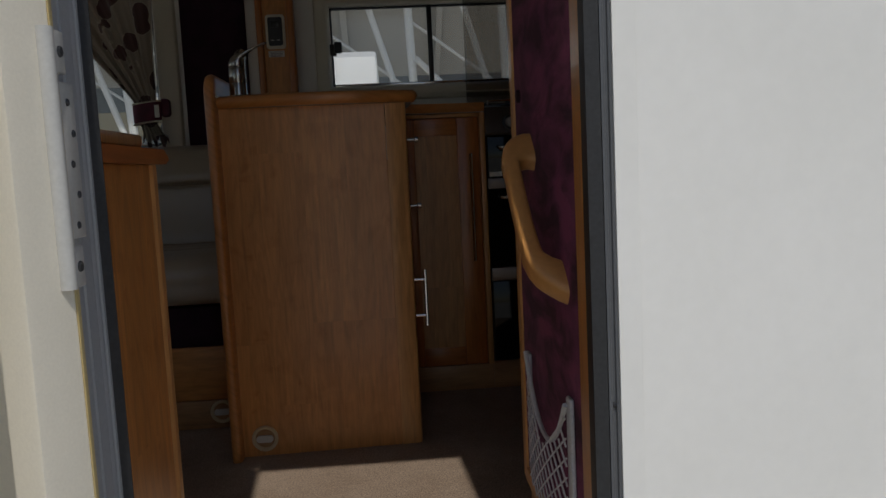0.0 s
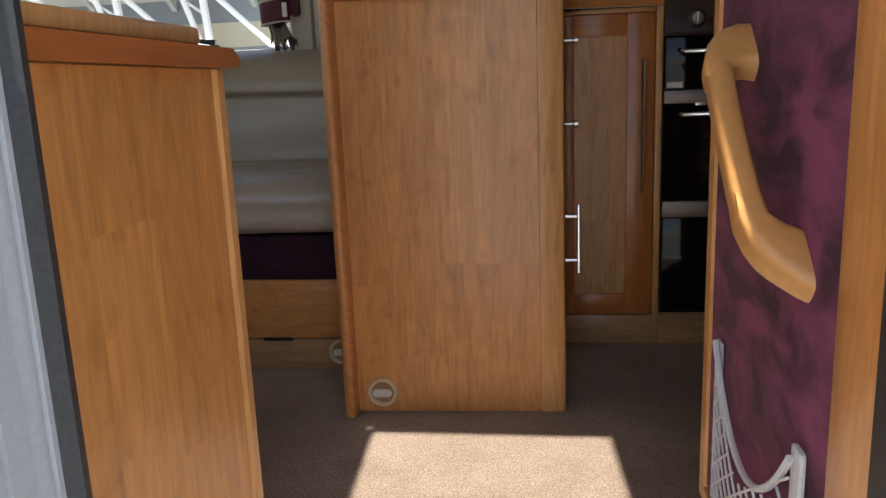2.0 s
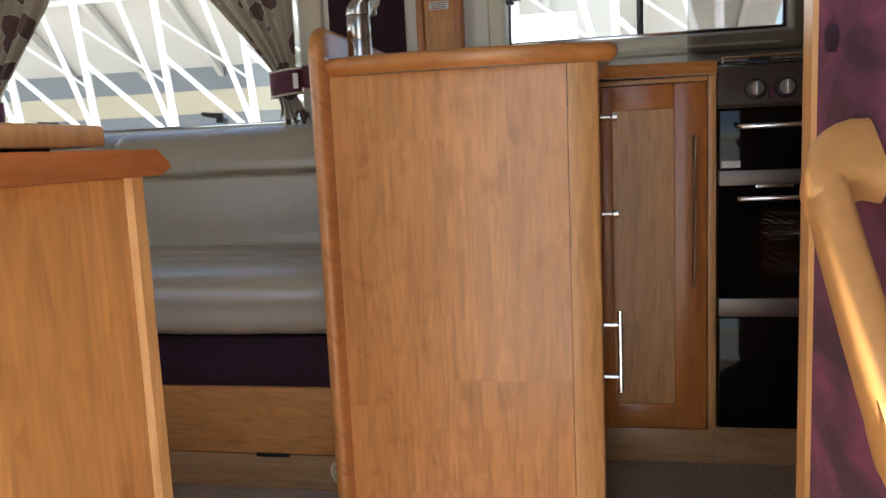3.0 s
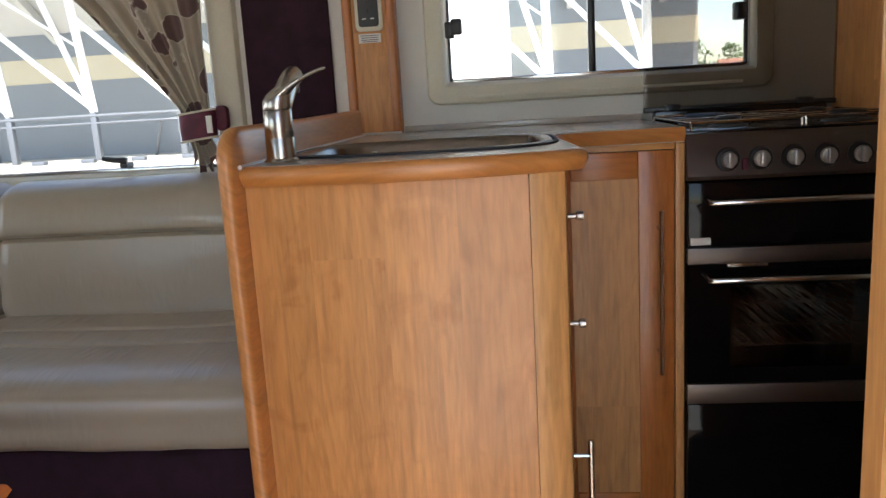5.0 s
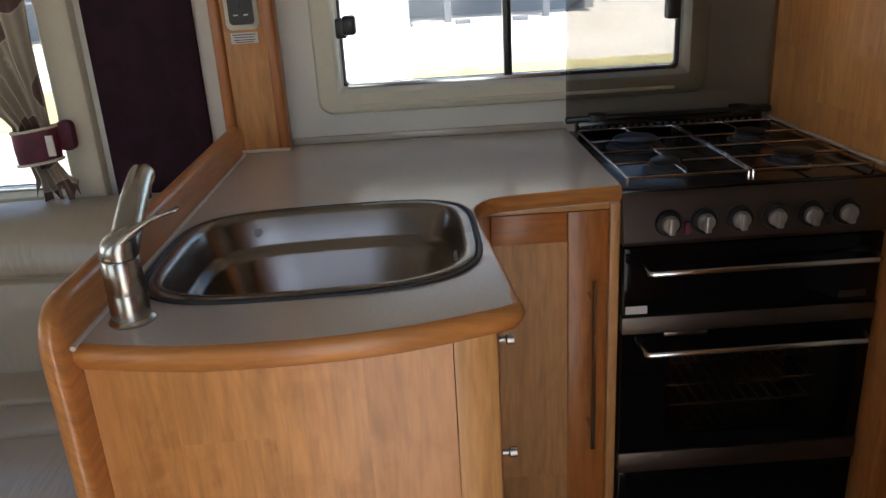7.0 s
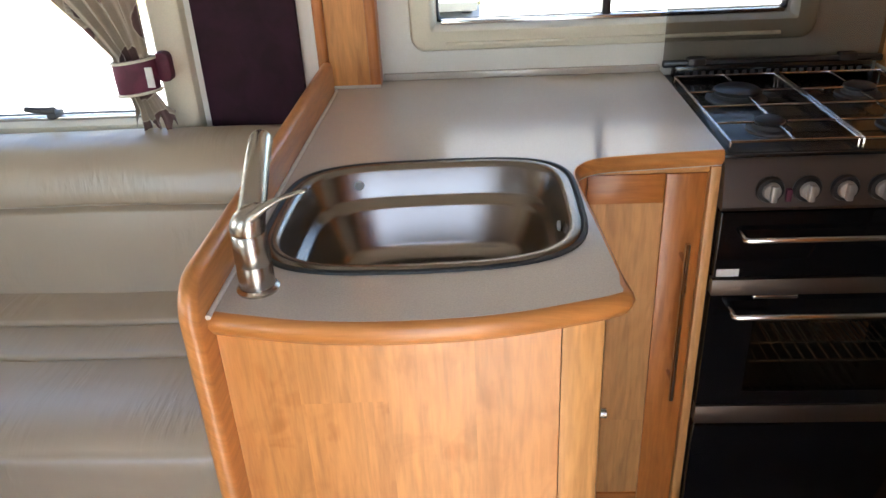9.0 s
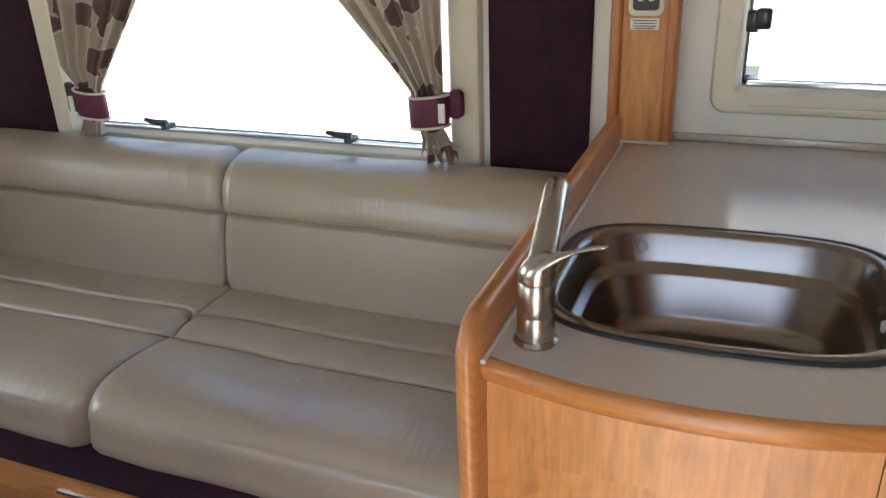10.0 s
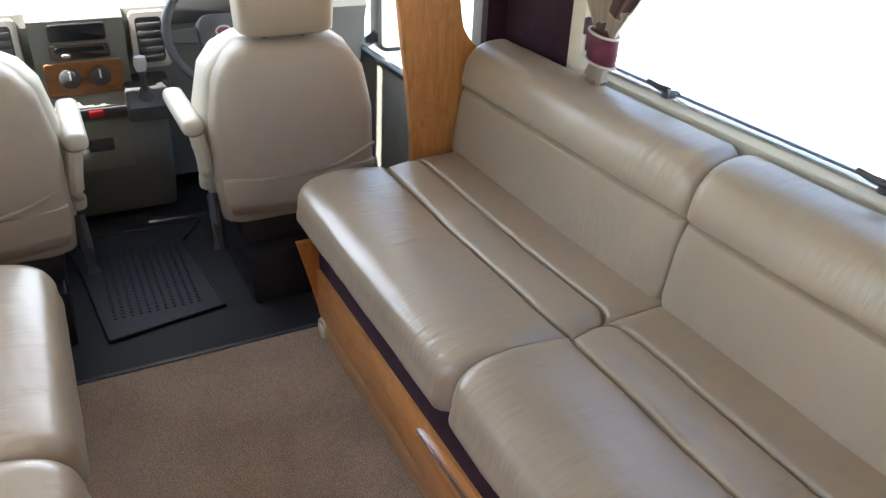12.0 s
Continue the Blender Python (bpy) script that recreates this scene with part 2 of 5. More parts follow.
M_GLASS = glass("window_acrylic", (0.93, 0.94, 0.94))
M_SMOKE = glass("smoked_glass", (0.68, 0.66, 0.64), 0.02)
M_OVENGLASS = glass("oven_window_glass", (0.8, 0.77, 0.74), 0.03)


def curtain_cloth():
    """Silvery cloth with large burgundy leaves."""
    base = (0.4, 0.345, 0.27)
    m = Mat("leaf_print_curtain", base, 0.6, 0.0, Sheen_Weight=0.3)
    mp = m.node("ShaderNodeMapping", Scale=(15, 4, 10.5), Rotation=(0, radians(28), 0))
    m.link(m.coord, mp.inputs["Vector"])
    vo = m.node("ShaderNodeTexVoronoi", Scale=1.0, Randomness=0.75)
    m.link(mp.outputs[0], vo.inputs["Vector"])
    warp = m.noise(30, (1, 1, 1), 2)
    ad = m.node("ShaderNodeMath")
    ad.operation = "MULTIPLY_ADD"
    ad.inputs[1].default_value = 0.22
    m.link(warp, ad.inputs[0]), m.link(vo.outputs["Distance"], ad.inputs[2])
    leaf = m.ramp(ad.outputs[0], (0.57, (0.115, 0.06, 0.055)), (0.595, (0.62, 0.57, 0.46)), (0.615, base))
    weave = m.noise(900, (1, 1, 1), 2)
    m.colour(m.mix(1.0, leaf, m.ramp(weave, (0.3, (0.85, 0.85, 0.85)), (0.7, (1.05, 1.05, 1.05))), "MULTIPLY"))
    m.bump(weave, 0.2, 0.0008)
    return m.m


M_CURTAIN = curtain_cloth()

# ---- building tools ----


def thing(name, at=(0, 0, 0), label="", category="", group="", kind=""):
    ob = new(name)
    ob.empty_display_size = 0.05
    ob.location = at
    return tagged(ob, label, category, group, kind)


def base_of(ob):
    """The world place of an object that is only moved, never turned."""
    p = Vector(ob.location)
    while ob.parent:
        ob = ob.parent
        p += ob.location
    return p


def part(name, bm, material, parent=None, label="", smooth=35):
    """Links a bmesh, built in world metres, as one mesh object under a thing or a part."""
    me = bpy.data.meshes.new(name)
    if parent is not None:
        bmesh.ops.translate(bm, verts=bm.verts, vec=-base_of(parent))
    bmesh.ops.recalc_face_normals(bm, faces=bm.faces)
    bm.to_mesh(me)
    bm.free()
    me.shade_smooth()
    me.set_sharp_from_angle(angle=radians(smooth))
    me.materials.append(material)
    ob = new(name, me)
    ob.parent = parent
    return tagged(ob, label)


def box(x0, x1, y0, y1, z0, z1, bevel=0.0, seg=2, bm=None):
    """A box, with rounded edges, as a bmesh; added to bm if one is given."""
    one = bmesh.new()
    bmesh.ops.create_cube(one, size=1)
    for v in one.verts:
        v.co = Vector(((x0 + x1) / 2 + v.co.x * (x1 - x0), (y0 + y1) / 2 + v.co.y * (y1 - y0), (z0 + z1) / 2 + v.co.z * (z1 - z0)))
    if bevel:
        bmesh.ops.bevel(one, geom=list(one.edges), offset=bevel, segments=seg, profile=0.5, affect="EDGES")
    return merged(one, bm)


def merged(one, bm):
    if bm is None:
        return one
    me = bpy.data.meshes.new("tmp")
    one.to_mesh(me)
    one.free()
    bm.from_mesh(me)
    bpy.data.meshes.remove(me)
    return bm


def loft(rings, closed=True, caps=True, bm=None):
    """Skins rings of equal length."""
    bm = bm or bmesh.new()
    rows = [[bm.verts.new(p) for p in r] for r in rings]
    n = len(rows[0])
    for a, b in zip(rows, rows[1:]):
        for i in range(n if closed else n - 1):
            j = (i + 1) % n
            bm.faces.new((a[i], a[j], b[j], b[i]))
    if caps and closed:
        bm.faces.new(rows[0][::-1]), bm.faces.new(rows[-1])
    return bm


def smooth_line(pts, steps=6, closed=False):
    """A Catmull-Rom line through points."""
    pts = [Vector(p) for p in pts]
    n, out = len(pts), []
    for i in range(n if closed else n - 1):
        a, b = pts[i], pts[(i + 1) % n]
        p = pts[(i - 1) % n] if closed or i else a * 2 - b
        q = pts[(i + 2) % n] if closed or i < n - 2 else b * 2 - a
        for k in range(steps):
            t = k / steps
            out.append(0.5 * ((2 * a) + (b - p) * t + (2 * p - 5 * a + 4 * b - q) * t * t + (3 * a - p - 3 * b + q) * t ** 3))
    if not closed:
        out.append(pts[-1])
    return out


def tube(pts, radius, sides=10, bm=None, flat=1.0):
    """A round bar along a line; radius may be a list; flat squashes it upright."""
    pts = [Vector(p) for p in pts]
    radii = radius if isinstance(radius, (list, tuple)) else [radius] * len(pts)
    up, rings = Vector((0, 0, 1)), []
    for i, p in enumerate(pts):
        way = (pts[min(i + 1, len(pts) - 1)] - pts[max(i - 1, 0)]).normalized()
        side = way.cross(up if abs(way.z) < 0.95 else Vector((0, 1, 0))).normalized()
        top = side.cross(way)
        rings.append([p + (side * math.cos(a) + top * math.sin(a) * flat) * radii[i] for a in (2 * math.pi * k / sides for k in range(sides))])
    return loft(rings, True, True, bm)


def lathe(profile, centre, axis="z", sides=24, bm=None):
    """Turns (radius, height) points about an axis through centre."""
    rings = []
    for r, h in profile:
        ring = []
        for k in range(sides):
            a = 2 * math.pi * k / sides
            u, v = max(r, 1e-4) * math.cos(a), max(r, 1e-4) * math.sin(a)
            ring.append(Vector(centre) + Vector({"z": (u, v, h), "y": (u, h, v), "x": (h, u, v)}[axis]))
        rings.append(ring)
    return loft(rings, True, True, bm)


def rounded(x0, x1, z0, z1, r, seg=6):
    """A rounded rectangle as (a, b) pairs, anticlockwise."""
    out = []
    for cx, cz, a0 in ((x1 - r, z1 - r, 0), (x0 + r, z1 - r, 90), (x0 + r, z0 + r, 180), (x1 - r, z0 + r, 270)):
        for k in range(seg + 1):
            a = radians(a0 + 90 * k / seg)
            out.append((cx + r * math.cos(a), cz + r * math.sin(a)))
    return out


def prism(outline, lo, hi, axis="z", bevel=0.0, bm=None):
    """A flat outline pushed along an axis. The outline gives the other two coordinates in xyz order."""
    def at(p, h):
        return {"z": (p[0], p[1], h), "y": (p[0], h, p[1]), "x": (h, p[0], p[1])}[axis]
    one = loft([[at(p, lo) for p in outline], [at(p, hi) for p in outline]])
    if bevel:
        rim = [e for e in one.edges if len(e.link_faces) == 2 and any(len(f.verts) > 4 or len(outline) == 4 for f in e.link_faces) and abs({"z": (e.verts[0].co - e.verts[1].co).z, "y": (e.verts[0].co - e.verts[1].co).y, "x": (e.verts[0].co - e.verts[1].co).x}[axis]) < 1e-6]
        bmesh.ops.bevel(one, geom=rim, offset=bevel, segments=2, profile=0.5, affect="EDGES")
    return merged(one, bm)


def plate_with_holes(lo, hi, holes, near, far, axis):
    """A wall: a plate between lo and hi (two coordinates) with rectangular openings, from near to far along the axis."""
    us = sorted({lo[0], hi[0], *(h[0] for h in holes), *(h[1] for h in holes)})
    vs = sorted({lo[1], hi[1], *(h[2] for h in holes), *(h[3] for h in holes)})
    bm = bmesh.new()

    def at(u, v, w):
        return {"z": (u, v, w), "y": (u, w, v), "x": (w, u, v)}[axis]
    grid = {(i, j): bm.verts.new(at(u, v, near)) for i, u in enumerate(us) for j, v in enumerate(vs)}
    for i in range(len(us) - 1):
        for j in range(len(vs) - 1):
            u, v = (us[i] + us[i + 1]) / 2, (vs[j] + vs[j + 1]) / 2
            if not any(h[0] < u < h[1] and h[2] < v < h[3] for h in holes):
                bm.faces.new([grid[k] for k in ((i, j), (i + 1, j), (i + 1, j + 1), (i, j + 1))])
    ext = bmesh.ops.extrude_face_region(bm, geom=list(bm.faces))
    for g in ext["geom"]:
        if isinstance(g, bmesh.types.BMVert):
            g.co[{"x": 0, "y": 1, "z": 2}[axis]] = far
    return bm


def ring_frame(x0, x1, z0, z1, r, width, y_face, y_back, lip=0.004, bm=None):
    """A rounded window frame in an x-z plane whose face stands at y_face and whose back is at y_back."""
    steps = [(0, y_back), (0, y_face + 3 * lip), (lip, y_face + lip), (3 * lip, y_face), (width - 2 * lip, y_face), (width - lip, y_face + lip), (width, y_face + 3 * lip), (width, y_back)]
    rings = []
    for inset, y in steps:
        rings.append([(a, y, b) for a, b in rounded(x0 + inset, x1 - inset, z0 + inset, z1 - inset, max(r - inset, 0.006), 6)])
    rings.append(rings[0])
    return loft(rings, True, False, bm)

# ---- the vehicle's shell ----
IN_FAR, OUT_FAR, IN_NEAR, OUT_NEAR = 3.29, 3.335, 1.15, 1.105
KW = (-0.01, 0.768, 1.075, 1.37)      # kitchen window opening: x, x, z, z
SW = (-1.875, -0.668, 0.884, 1.48)     # sofa window opening
NW = (-1.80, -0.75, 0.90, 1.42)       # window above the bench
DOOR = (-0.172, 0.434, -0.22, 1.785)     # entrance opening


def setting(name, bm, material, label="", smooth=35):
    return tagged(part(name, bm, material, None, label, smooth), label, "", "", "structure")


wall_far = setting("wall_offside", plate_with_holes((-2.34, -0.45), (1.64, 2.0), [KW, SW], IN_FAR, OUT_FAR, "y"), M_WALL, "pale lined motorhome wall with two windows")
# Unseen board added over the white inner wall to deepen the interior shadows.
M_BOUNCE_CUT = speckled("beige_bounce_cut_board", (0.36, 0.31, 0.25), 0.6, 200, 0.04)
setting("bounce_cut_nearside", plate_with_holes((-2.34, 0.0), (1.64, 1.93), [(DOOR[0], DOOR[1], -0.1, DOOR[3]), NW], IN_NEAR + 0.0005, IN_NEAR + 0.0015, "y"), M_BOUNCE_CUT, "unseen beige board added inside the entrance wall to cut bounced light")
wall_near = setting("wall_nearside", plate_with_holes((-2.34, -0.45), (1.64, 2.0), [DOOR, NW], OUT_NEAR, IN_NEAR, "y"), M_SHELL, "glossy white motorhome side wall beside the entrance")
setting("wall_rear", box(1.64, 1.70, 1.105, 3.335, -0.45, 2.0), M_WALL, "plain pale rear wall of the motorhome")
# The opening in the ceiling is made up, for the fill pane below.
setting("ceiling", plate_with_holes((-2.34, 1.15), (1.64, 3.29), [(-0.62, -0.12, 1.68, 2.12)], 1.93, 2.0, "z"), M_CEIL, "plain cream ceiling lining")
# Unseen pane added overhead: spreads sunlight to brighten counter and sofa.
fill_mat = Mat("frosted_fill_pane", (0.8, 0.8, 0.8), 0.6)
trans = fill_mat.node("ShaderNodeBsdfTranslucent", Color=(0.13, 0.132, 0.136, 1))
fill_mat.link(trans.outputs[0], fill_mat.nt.nodes["Material Output"].inputs["Surface"])
setting("fill_rooflight", box(-0.63, -0.11, 1.67, 2.13, 2.001, 2.006), fill_mat.m, "unseen frosted pane added in the ceiling to brighten the interior")
floor = setting("floor", plate_with_holes((-2.185, 1.15), (1.64, 3.29), [(-0.172, 0.434, 1.15, 1.386)], -0.06, 0.0, "z"), M_CARPET, "brown fleck carpet over the living area floor")
setting("floor_bar", box(-2.20, -2.184, 1.16, 3.28, -0.03, 0.004, 0.003), M_DARKPL, "dark carpet edge strip before the cab")
setting("cab_floor", box(-3.62, -2.20, 1.12, 3.24, -0.08, -0.012), M_CABFLOOR, "black rubber cab floor")

# entrance well with its black tray
well = setting("step_well", plate_with_holes((-0.172, 1.105), (0.434, 1.386), [], -0.24, -0.2, "z"), M_BLACK, "black plastic entrance step well")
tray = thing("step_tray", (0.13, 1.25, -0.2), "glossy black plastic step tray in the entrance", "step")
path = smooth_line([(-0.15, 1.13, 0), (-0.15, 1.34, 0), (-0.143, 1.366, 0), (-0.115, 1.374, 0), (0.13, 1.379, 0), (0.375, 1.381, 0), (0.402, 1.372, 0), (0.408, 1.345, 0), (0.408, 1.13, 0)], 5)
rows = []
for p in path:
    c = Vector((0.135, 1.13, 0))
    w = (c - p).normalized()
    rows.append([p + Vector((0, 0, -0.2)), p + Vector((0, 0, -0.004)), p + w * 0.004 + Vector((0, 0, 0.006)), p + w * 0.02 + Vector((0, 0, 0.004)), p + w * 0.03 + Vector((0, 0, -0.02)), p + w * 0.04 + Vector((0, 0, -0.19)), p + w * 0.04 + Vector((0, 0, -0.2))])
part("tray_rim", loft(rows, True, True), M_BLACK, tray)
part("corner_block", box(0.394, 0.426, 1.375, 1.405, 0.0, 0.03, 0.006), M_CREAM, tray, "cream plastic corner block")

# aluminium door frame, seals and outer trim
frame_l = thing("door_frame", (-0.13, 1.05, -0.22), "grey aluminium entrance door frame with black rubber seals", "door frame", "", "structure")
prof = [(-0.150, 0.990), (-0.124, 0.974), (-0.117, 0.988), (-0.1215, 0.991), (-0.1215, 1.008), (-0.116, 1.011), (-0.115, 1.020), (-0.118, 1.0215), (-0.118, 1.0245), (-0.115, 1.026), (-0.114, 1.045), (-0.12, 1.049), (-0.116, 1.055), (-0.116, 1.062), (-0.1185, 1.0635), (-0.1185, 1.0665), (-0.116, 1.068), (-0.116, 1.073), (-0.171, 1.073), (-0.171, 0.995)]
part("hinge_jamb", prism(prof, -0.22, 1.785), M_ALU, frame_l)
part("inner_seal", prism([(-0.171, 1.0735), (-0.116, 1.0735), (-0.109, 1.083), (-0.113, 1.095), (-0.13, 1.104), (-0.171, 1.104)], -0.2, 1.785), M_RUBBER, frame_l)
part("latch_jamb", prism([(0.413, 1.093), (0.417, 1.093), (0.418, 1.096), (0.421, 1.096), (0.422, 1.093), (0.4255, 1.093), (0.4255, 1.104), (0.413, 1.104)], -0.24, 1.785), M_JAMB, frame_l)
part("bright_edge", prism([(0.4257, 1.090), (0.4285, 1.090), (0.4285, 1.104), (0.4257, 1.104)], -0.24, 1.785), M_SHELL, frame_l)
part("latch_seal", prism([(0.397, 1.097), (0.412, 1.093), (0.412, 1.115), (0.427, 1.148), (0.413, 1.15), (0.398, 1.125)], -0.2, 1.785), M_RUBBER, frame_l)
part("head_jamb", box(-0.115, 0.396, 1.09, 1.15, 1.765, 1.783, 0.004), M_ALU, frame_l)
part("white_trim", prism([(0.429, 1.094), (0.453, 1.096), (0.455, 1.104), (0.429, 1.104)], -0.3, 1.8), M_SHELL, frame_l, "white edge trim")
for z in (0.465, 0.94, 1.4, 0.06):
    part("screw", lathe([(0.0032, 0.0), (0.0032, -0.002), (0.002, -0.0028), (0.0, -0.003)], (0.4195, 1.0955, z), "y", 12), M_BLACK, frame_l, "dark screw head")

# exterior locker grille
grille = thing("vent_grille", (0.73, 1.07, 0.0), "cream plastic louvred vent grille on the outer wall", "vent")
part("grille_frame", ring_frame(0.507, 0.96, -0.05, 0.328, 0.012, 0.024, 1.092, 1.1045, 0.002), M_CREAM, grille)
part("backing", box(0.53, 0.937, 1.1025, 1.1045, -0.027, 0.305), M_BLACK, grille)
for k in range(21):
    z = 0.300 - k * 0.0148
    part("louvre", prism([(1.102, z + 0.001), (1.0905, z - 0.003), (1.0905, z - 0.0105), (1.0925, z - 0.0105), (1.102, z - 0.004)], 0.5315, 0.9355, "x"), M_CREAM, grille)

grille.location += Vector((0.03, 0, -0.022))

# open entrance door, hinged at the front jamb
door = thing("entrance_door", (-0.15, 0.93, -0.22), "open cream moulded entrance door with a deep groove", "door")
S, D = Vector((-0.5, -0.866, 0)), Vector((0.866, -0.5, 0))
sec = [Vector((a, b, 0)) for a, b in ((0.0, -0.03), (-0.004, -0.004), (-0.002, 0.003), (0.003, 0.007), (0.045, 0.0085), (0.0505, 0.0075), (0.052, 0.004))]
sec += smooth_line([(0.053, -0.03, 0), (0.058, -0.05, 0), (0.070, -0.052, 0), (0.090, -0.034, 0), (0.108, -0.012, 0), (0.124, 0.006, 0), (0.145, 0.010, 0)], 4)
sec += [Vector((0.52, 0.010, 0)), Vector((0.54, 0.0, 0)), Vector((0.54, -0.065, 0)), Vector((0.0, -0.065, 0))]
O = Vector((-0.112, 0.985, 0))
part("door_leaf", loft([[O + S * p.x + D * p.y + Vector((0, 0, z)) for p in sec] for z in (-0.22, 0.2, 0.6, 1.0, 1.735)]), M_DOOR, door)
part("rim_strip", loft([[O + S * a + D * b + Vector((0, 0, z)) for a, b in ((-0.006, -0.006), (-0.0065, 0.001), (-0.003, 0.0062), (0.002, 0.0082), (0.002, 0.006))] for z in (-0.21, 1.73)]), M_YELLOW, door, "yellowed rubber rim strip")
for z0, z1 in ((-0.02, 0.525), (0.56, 0.92)):
    rr = rounded(0.128, 0.49, z0, z1, 0.022, 5)
    rings = [[O + S * a + D * 0.006 + Vector((0, 0, b)) for a, b in rr], [O + S * (a + 0.003) + D * 0.022 + Vector((0, 0, b)) for a, b in rr],
             [O + S * (0.3175 + (a - 0.3175) * 0.93) + D * 0.03 + Vector((0, 0, (z0 + z1) / 2 + (b - (z0 + z1) / 2) * 0.96)) for a, b in rr]]
    part("door_pocket", loft(rings), M_CREAM, door, "cream moulded door pocket")
hinge = part("hinge", box(-0.113, -0.1035, 0.973, 1.0, 0.646, 0.684, 0.002), M_HINGE, door, "steel screw hinge")
part("knuckle", lathe([(0.0, 0.646), (0.0075, 0.646), (0.0075, 0.876), (0.0, 0.876)], (-0.1085, 0.9725, 0), "z", 14), M_HINGE, hinge)
part("hinge_plate", box(-0.1135, -0.107, 0.985, 1.02, 0.69, 0.832, 0.0015), M_HINGE, hinge)
part("hinge_leaf", box(-0.113, -0.1035, 0.973, 1.0, 0.838, 0.876, 0.002), M_HINGE, hinge)
for z in (0.665, 0.857):
    part("hinge_screw", lathe([(0.0, 0.0), (0.0055, 0.0), (0.0045, 0.002), (0.0, 0.0025)], (-0.1036, 0.988, z), "x", 10), M_DARKPL, hinge)
for k in range(5):
    part("hinge_screw", lathe([(0.0, 0.0), (0.0038, 0.0), (0.003, 0.0015), (0.0, 0.002)], (-0.1071, 1.003 + 0.007 * (k % 2), 0.702 + 0.028 * k), "x", 8), M_DARKPL, hinge)

# ---- peninsula unit with sink ----
unit = thing("sink_cabinet", (0, 2.6, 0), "honey wood kitchen cabinet with an end panel", "cabinet")
WT = 0.948
part("carcass", prism([(-0.241, 2.300), (0.196, 2.318), (0.217, 2.33), (0.217, 2.78), (-0.241, 3.2)], 0.001, 0.77), M_PANEL, unit)
part("end_panel", prism([(-0.241, 2.283), (0.1793, 2.2985), (0.1793, 2.3135), (-0.241, 2.298)], 0.002, 0.9172, "z"), M_PANEL, unit)
part("corner_post", prism([(0.1805, 2.297), (0.225, 2.2995), (0.232, 2.304), (0.235, 2.312), (0.235, 2.34), (0.1805, 2.34)], 0.002, 0.9172), M_EDGE, unit, "pale rounded corner post")
# drawers on the cooker side
for z0, z1, mat in ((0.09, 0.535, M_RED), (0.545, 0.715, M_RED), (0.725, 0.897, M_RED)):
    front = part("drawer_front", box(0.217, 0.234, 2.343, 2.77, z0, z1, 0.002), mat, unit, "cherry wood drawer front")
    if z1 < 0.6:
        bar = part("handle", tube([(0.266, 2.366, 0.311), (0.266, 2.366, 0.467)], 0.0048), M_BAR, front, "steel bar handle")
        for z in (0.34, 0.44):
            tube_bm = tube([(0.2335, 2.366, z), (0.266, 2.366, z)], 0.0038, 8)
            part("handle_post", tube_bm, M_BAR, front)
    else:
        zc = 0.826 if z0 > 0.7 else 0.64
        part("knob", lathe([(0.0, 0.0), (0.0045, 0.0), (0.0045, 0.024), (0.008, 0.026), (0.008, 0.036), (0.0, 0.037)], (0.2335, 2.456, zc), "x", 14), M_CHROME, front, "steel stem knob")

# side board with a rolled top that screens the sofa
def board_ring(x, inset):
    """Outline of the side board, drawn in evenly by inset."""
    a, b, r = 2.24 + inset, 1.006 - inset, max(0.055 - inset, 0.02)
    arc = [(a + r - r * math.cos(t), b - r + r * math.sin(t)) for t in (math.pi / 2 * k / 10 for k in range(11))]
    return [(x, y, z) for y, z in [(a + 0.004, 0.001), (a + 0.002, 0.5)] + arc + [(2.7, b + 0.003), (3.2, b + 0.01), (3.2, 0.001)]]


board = thing("side_board", (-0.262, 2.7, 0), "honey wood side board between sofa and sink worktop", "panel")
part("board", loft([board_ring(-0.267 + d, e) for d, e in ((0.0, 0.010), (0.002, 0.005), (0.006, 0.0015), (0.010, 0.0), (0.015, 0.0), (0.019, 0.0015), (0.023, 0.005), (0.025, 0.010))]), M_BOARD, board, "", 60)

# worktop with sink cut-out
worktop = thing("worktop", (0.0, 2.7, 0.9), "beige laminate kitchen worktop with curved wooden front edge", "worktop")
front = smooth_line([(-0.241, 2.268, 0), (-0.12, 2.244, 0), (0.0, 2.24, 0), (0.12, 2.253, 0), (0.236, 2.286, 0)], 6)
nose = [Vector((0.259, 2.297, 0)), Vector((0.265, 2.31, 0)), Vector((0.263, 2.325, 0))]
side = smooth_line([(0.26, 2.35, 0), (0.251, 2.49, 0), (0.240, 2.645, 0), (0.245, 2.70, 0), (0.275, 2.736, 0), (0.33, 2.748, 0), (0.42, 2.757, 0), (0.5, 2.765, 0)], 5)
edge = front + nose + side
sink_c = Vector((0.003, 2.562, 0))


def sink_ring(k, z, inset=0.0):
    """The sink's outline: a wide rounded shape with a bowed front; k is the corner's squareness."""
    out = []
    for i in range(56):
        a = 2 * math.pi * i / 56
        c, s = math.cos(a), math.sin(a)
        e = 2 / k
        x = math.copysign(abs(c) ** e, c) * (0.219 - inset)
        y = math.copysign(abs(s) ** e, s) * (0.172 - inset)
        bow = -0.018 * (1 - (x / 0.22) ** 2) if y < 0 else 0.008 * (1 - (x / 0.22) ** 2)
        out.append(sink_c + Vector((x, y + bow + 0.04 * x, z)))
    return out


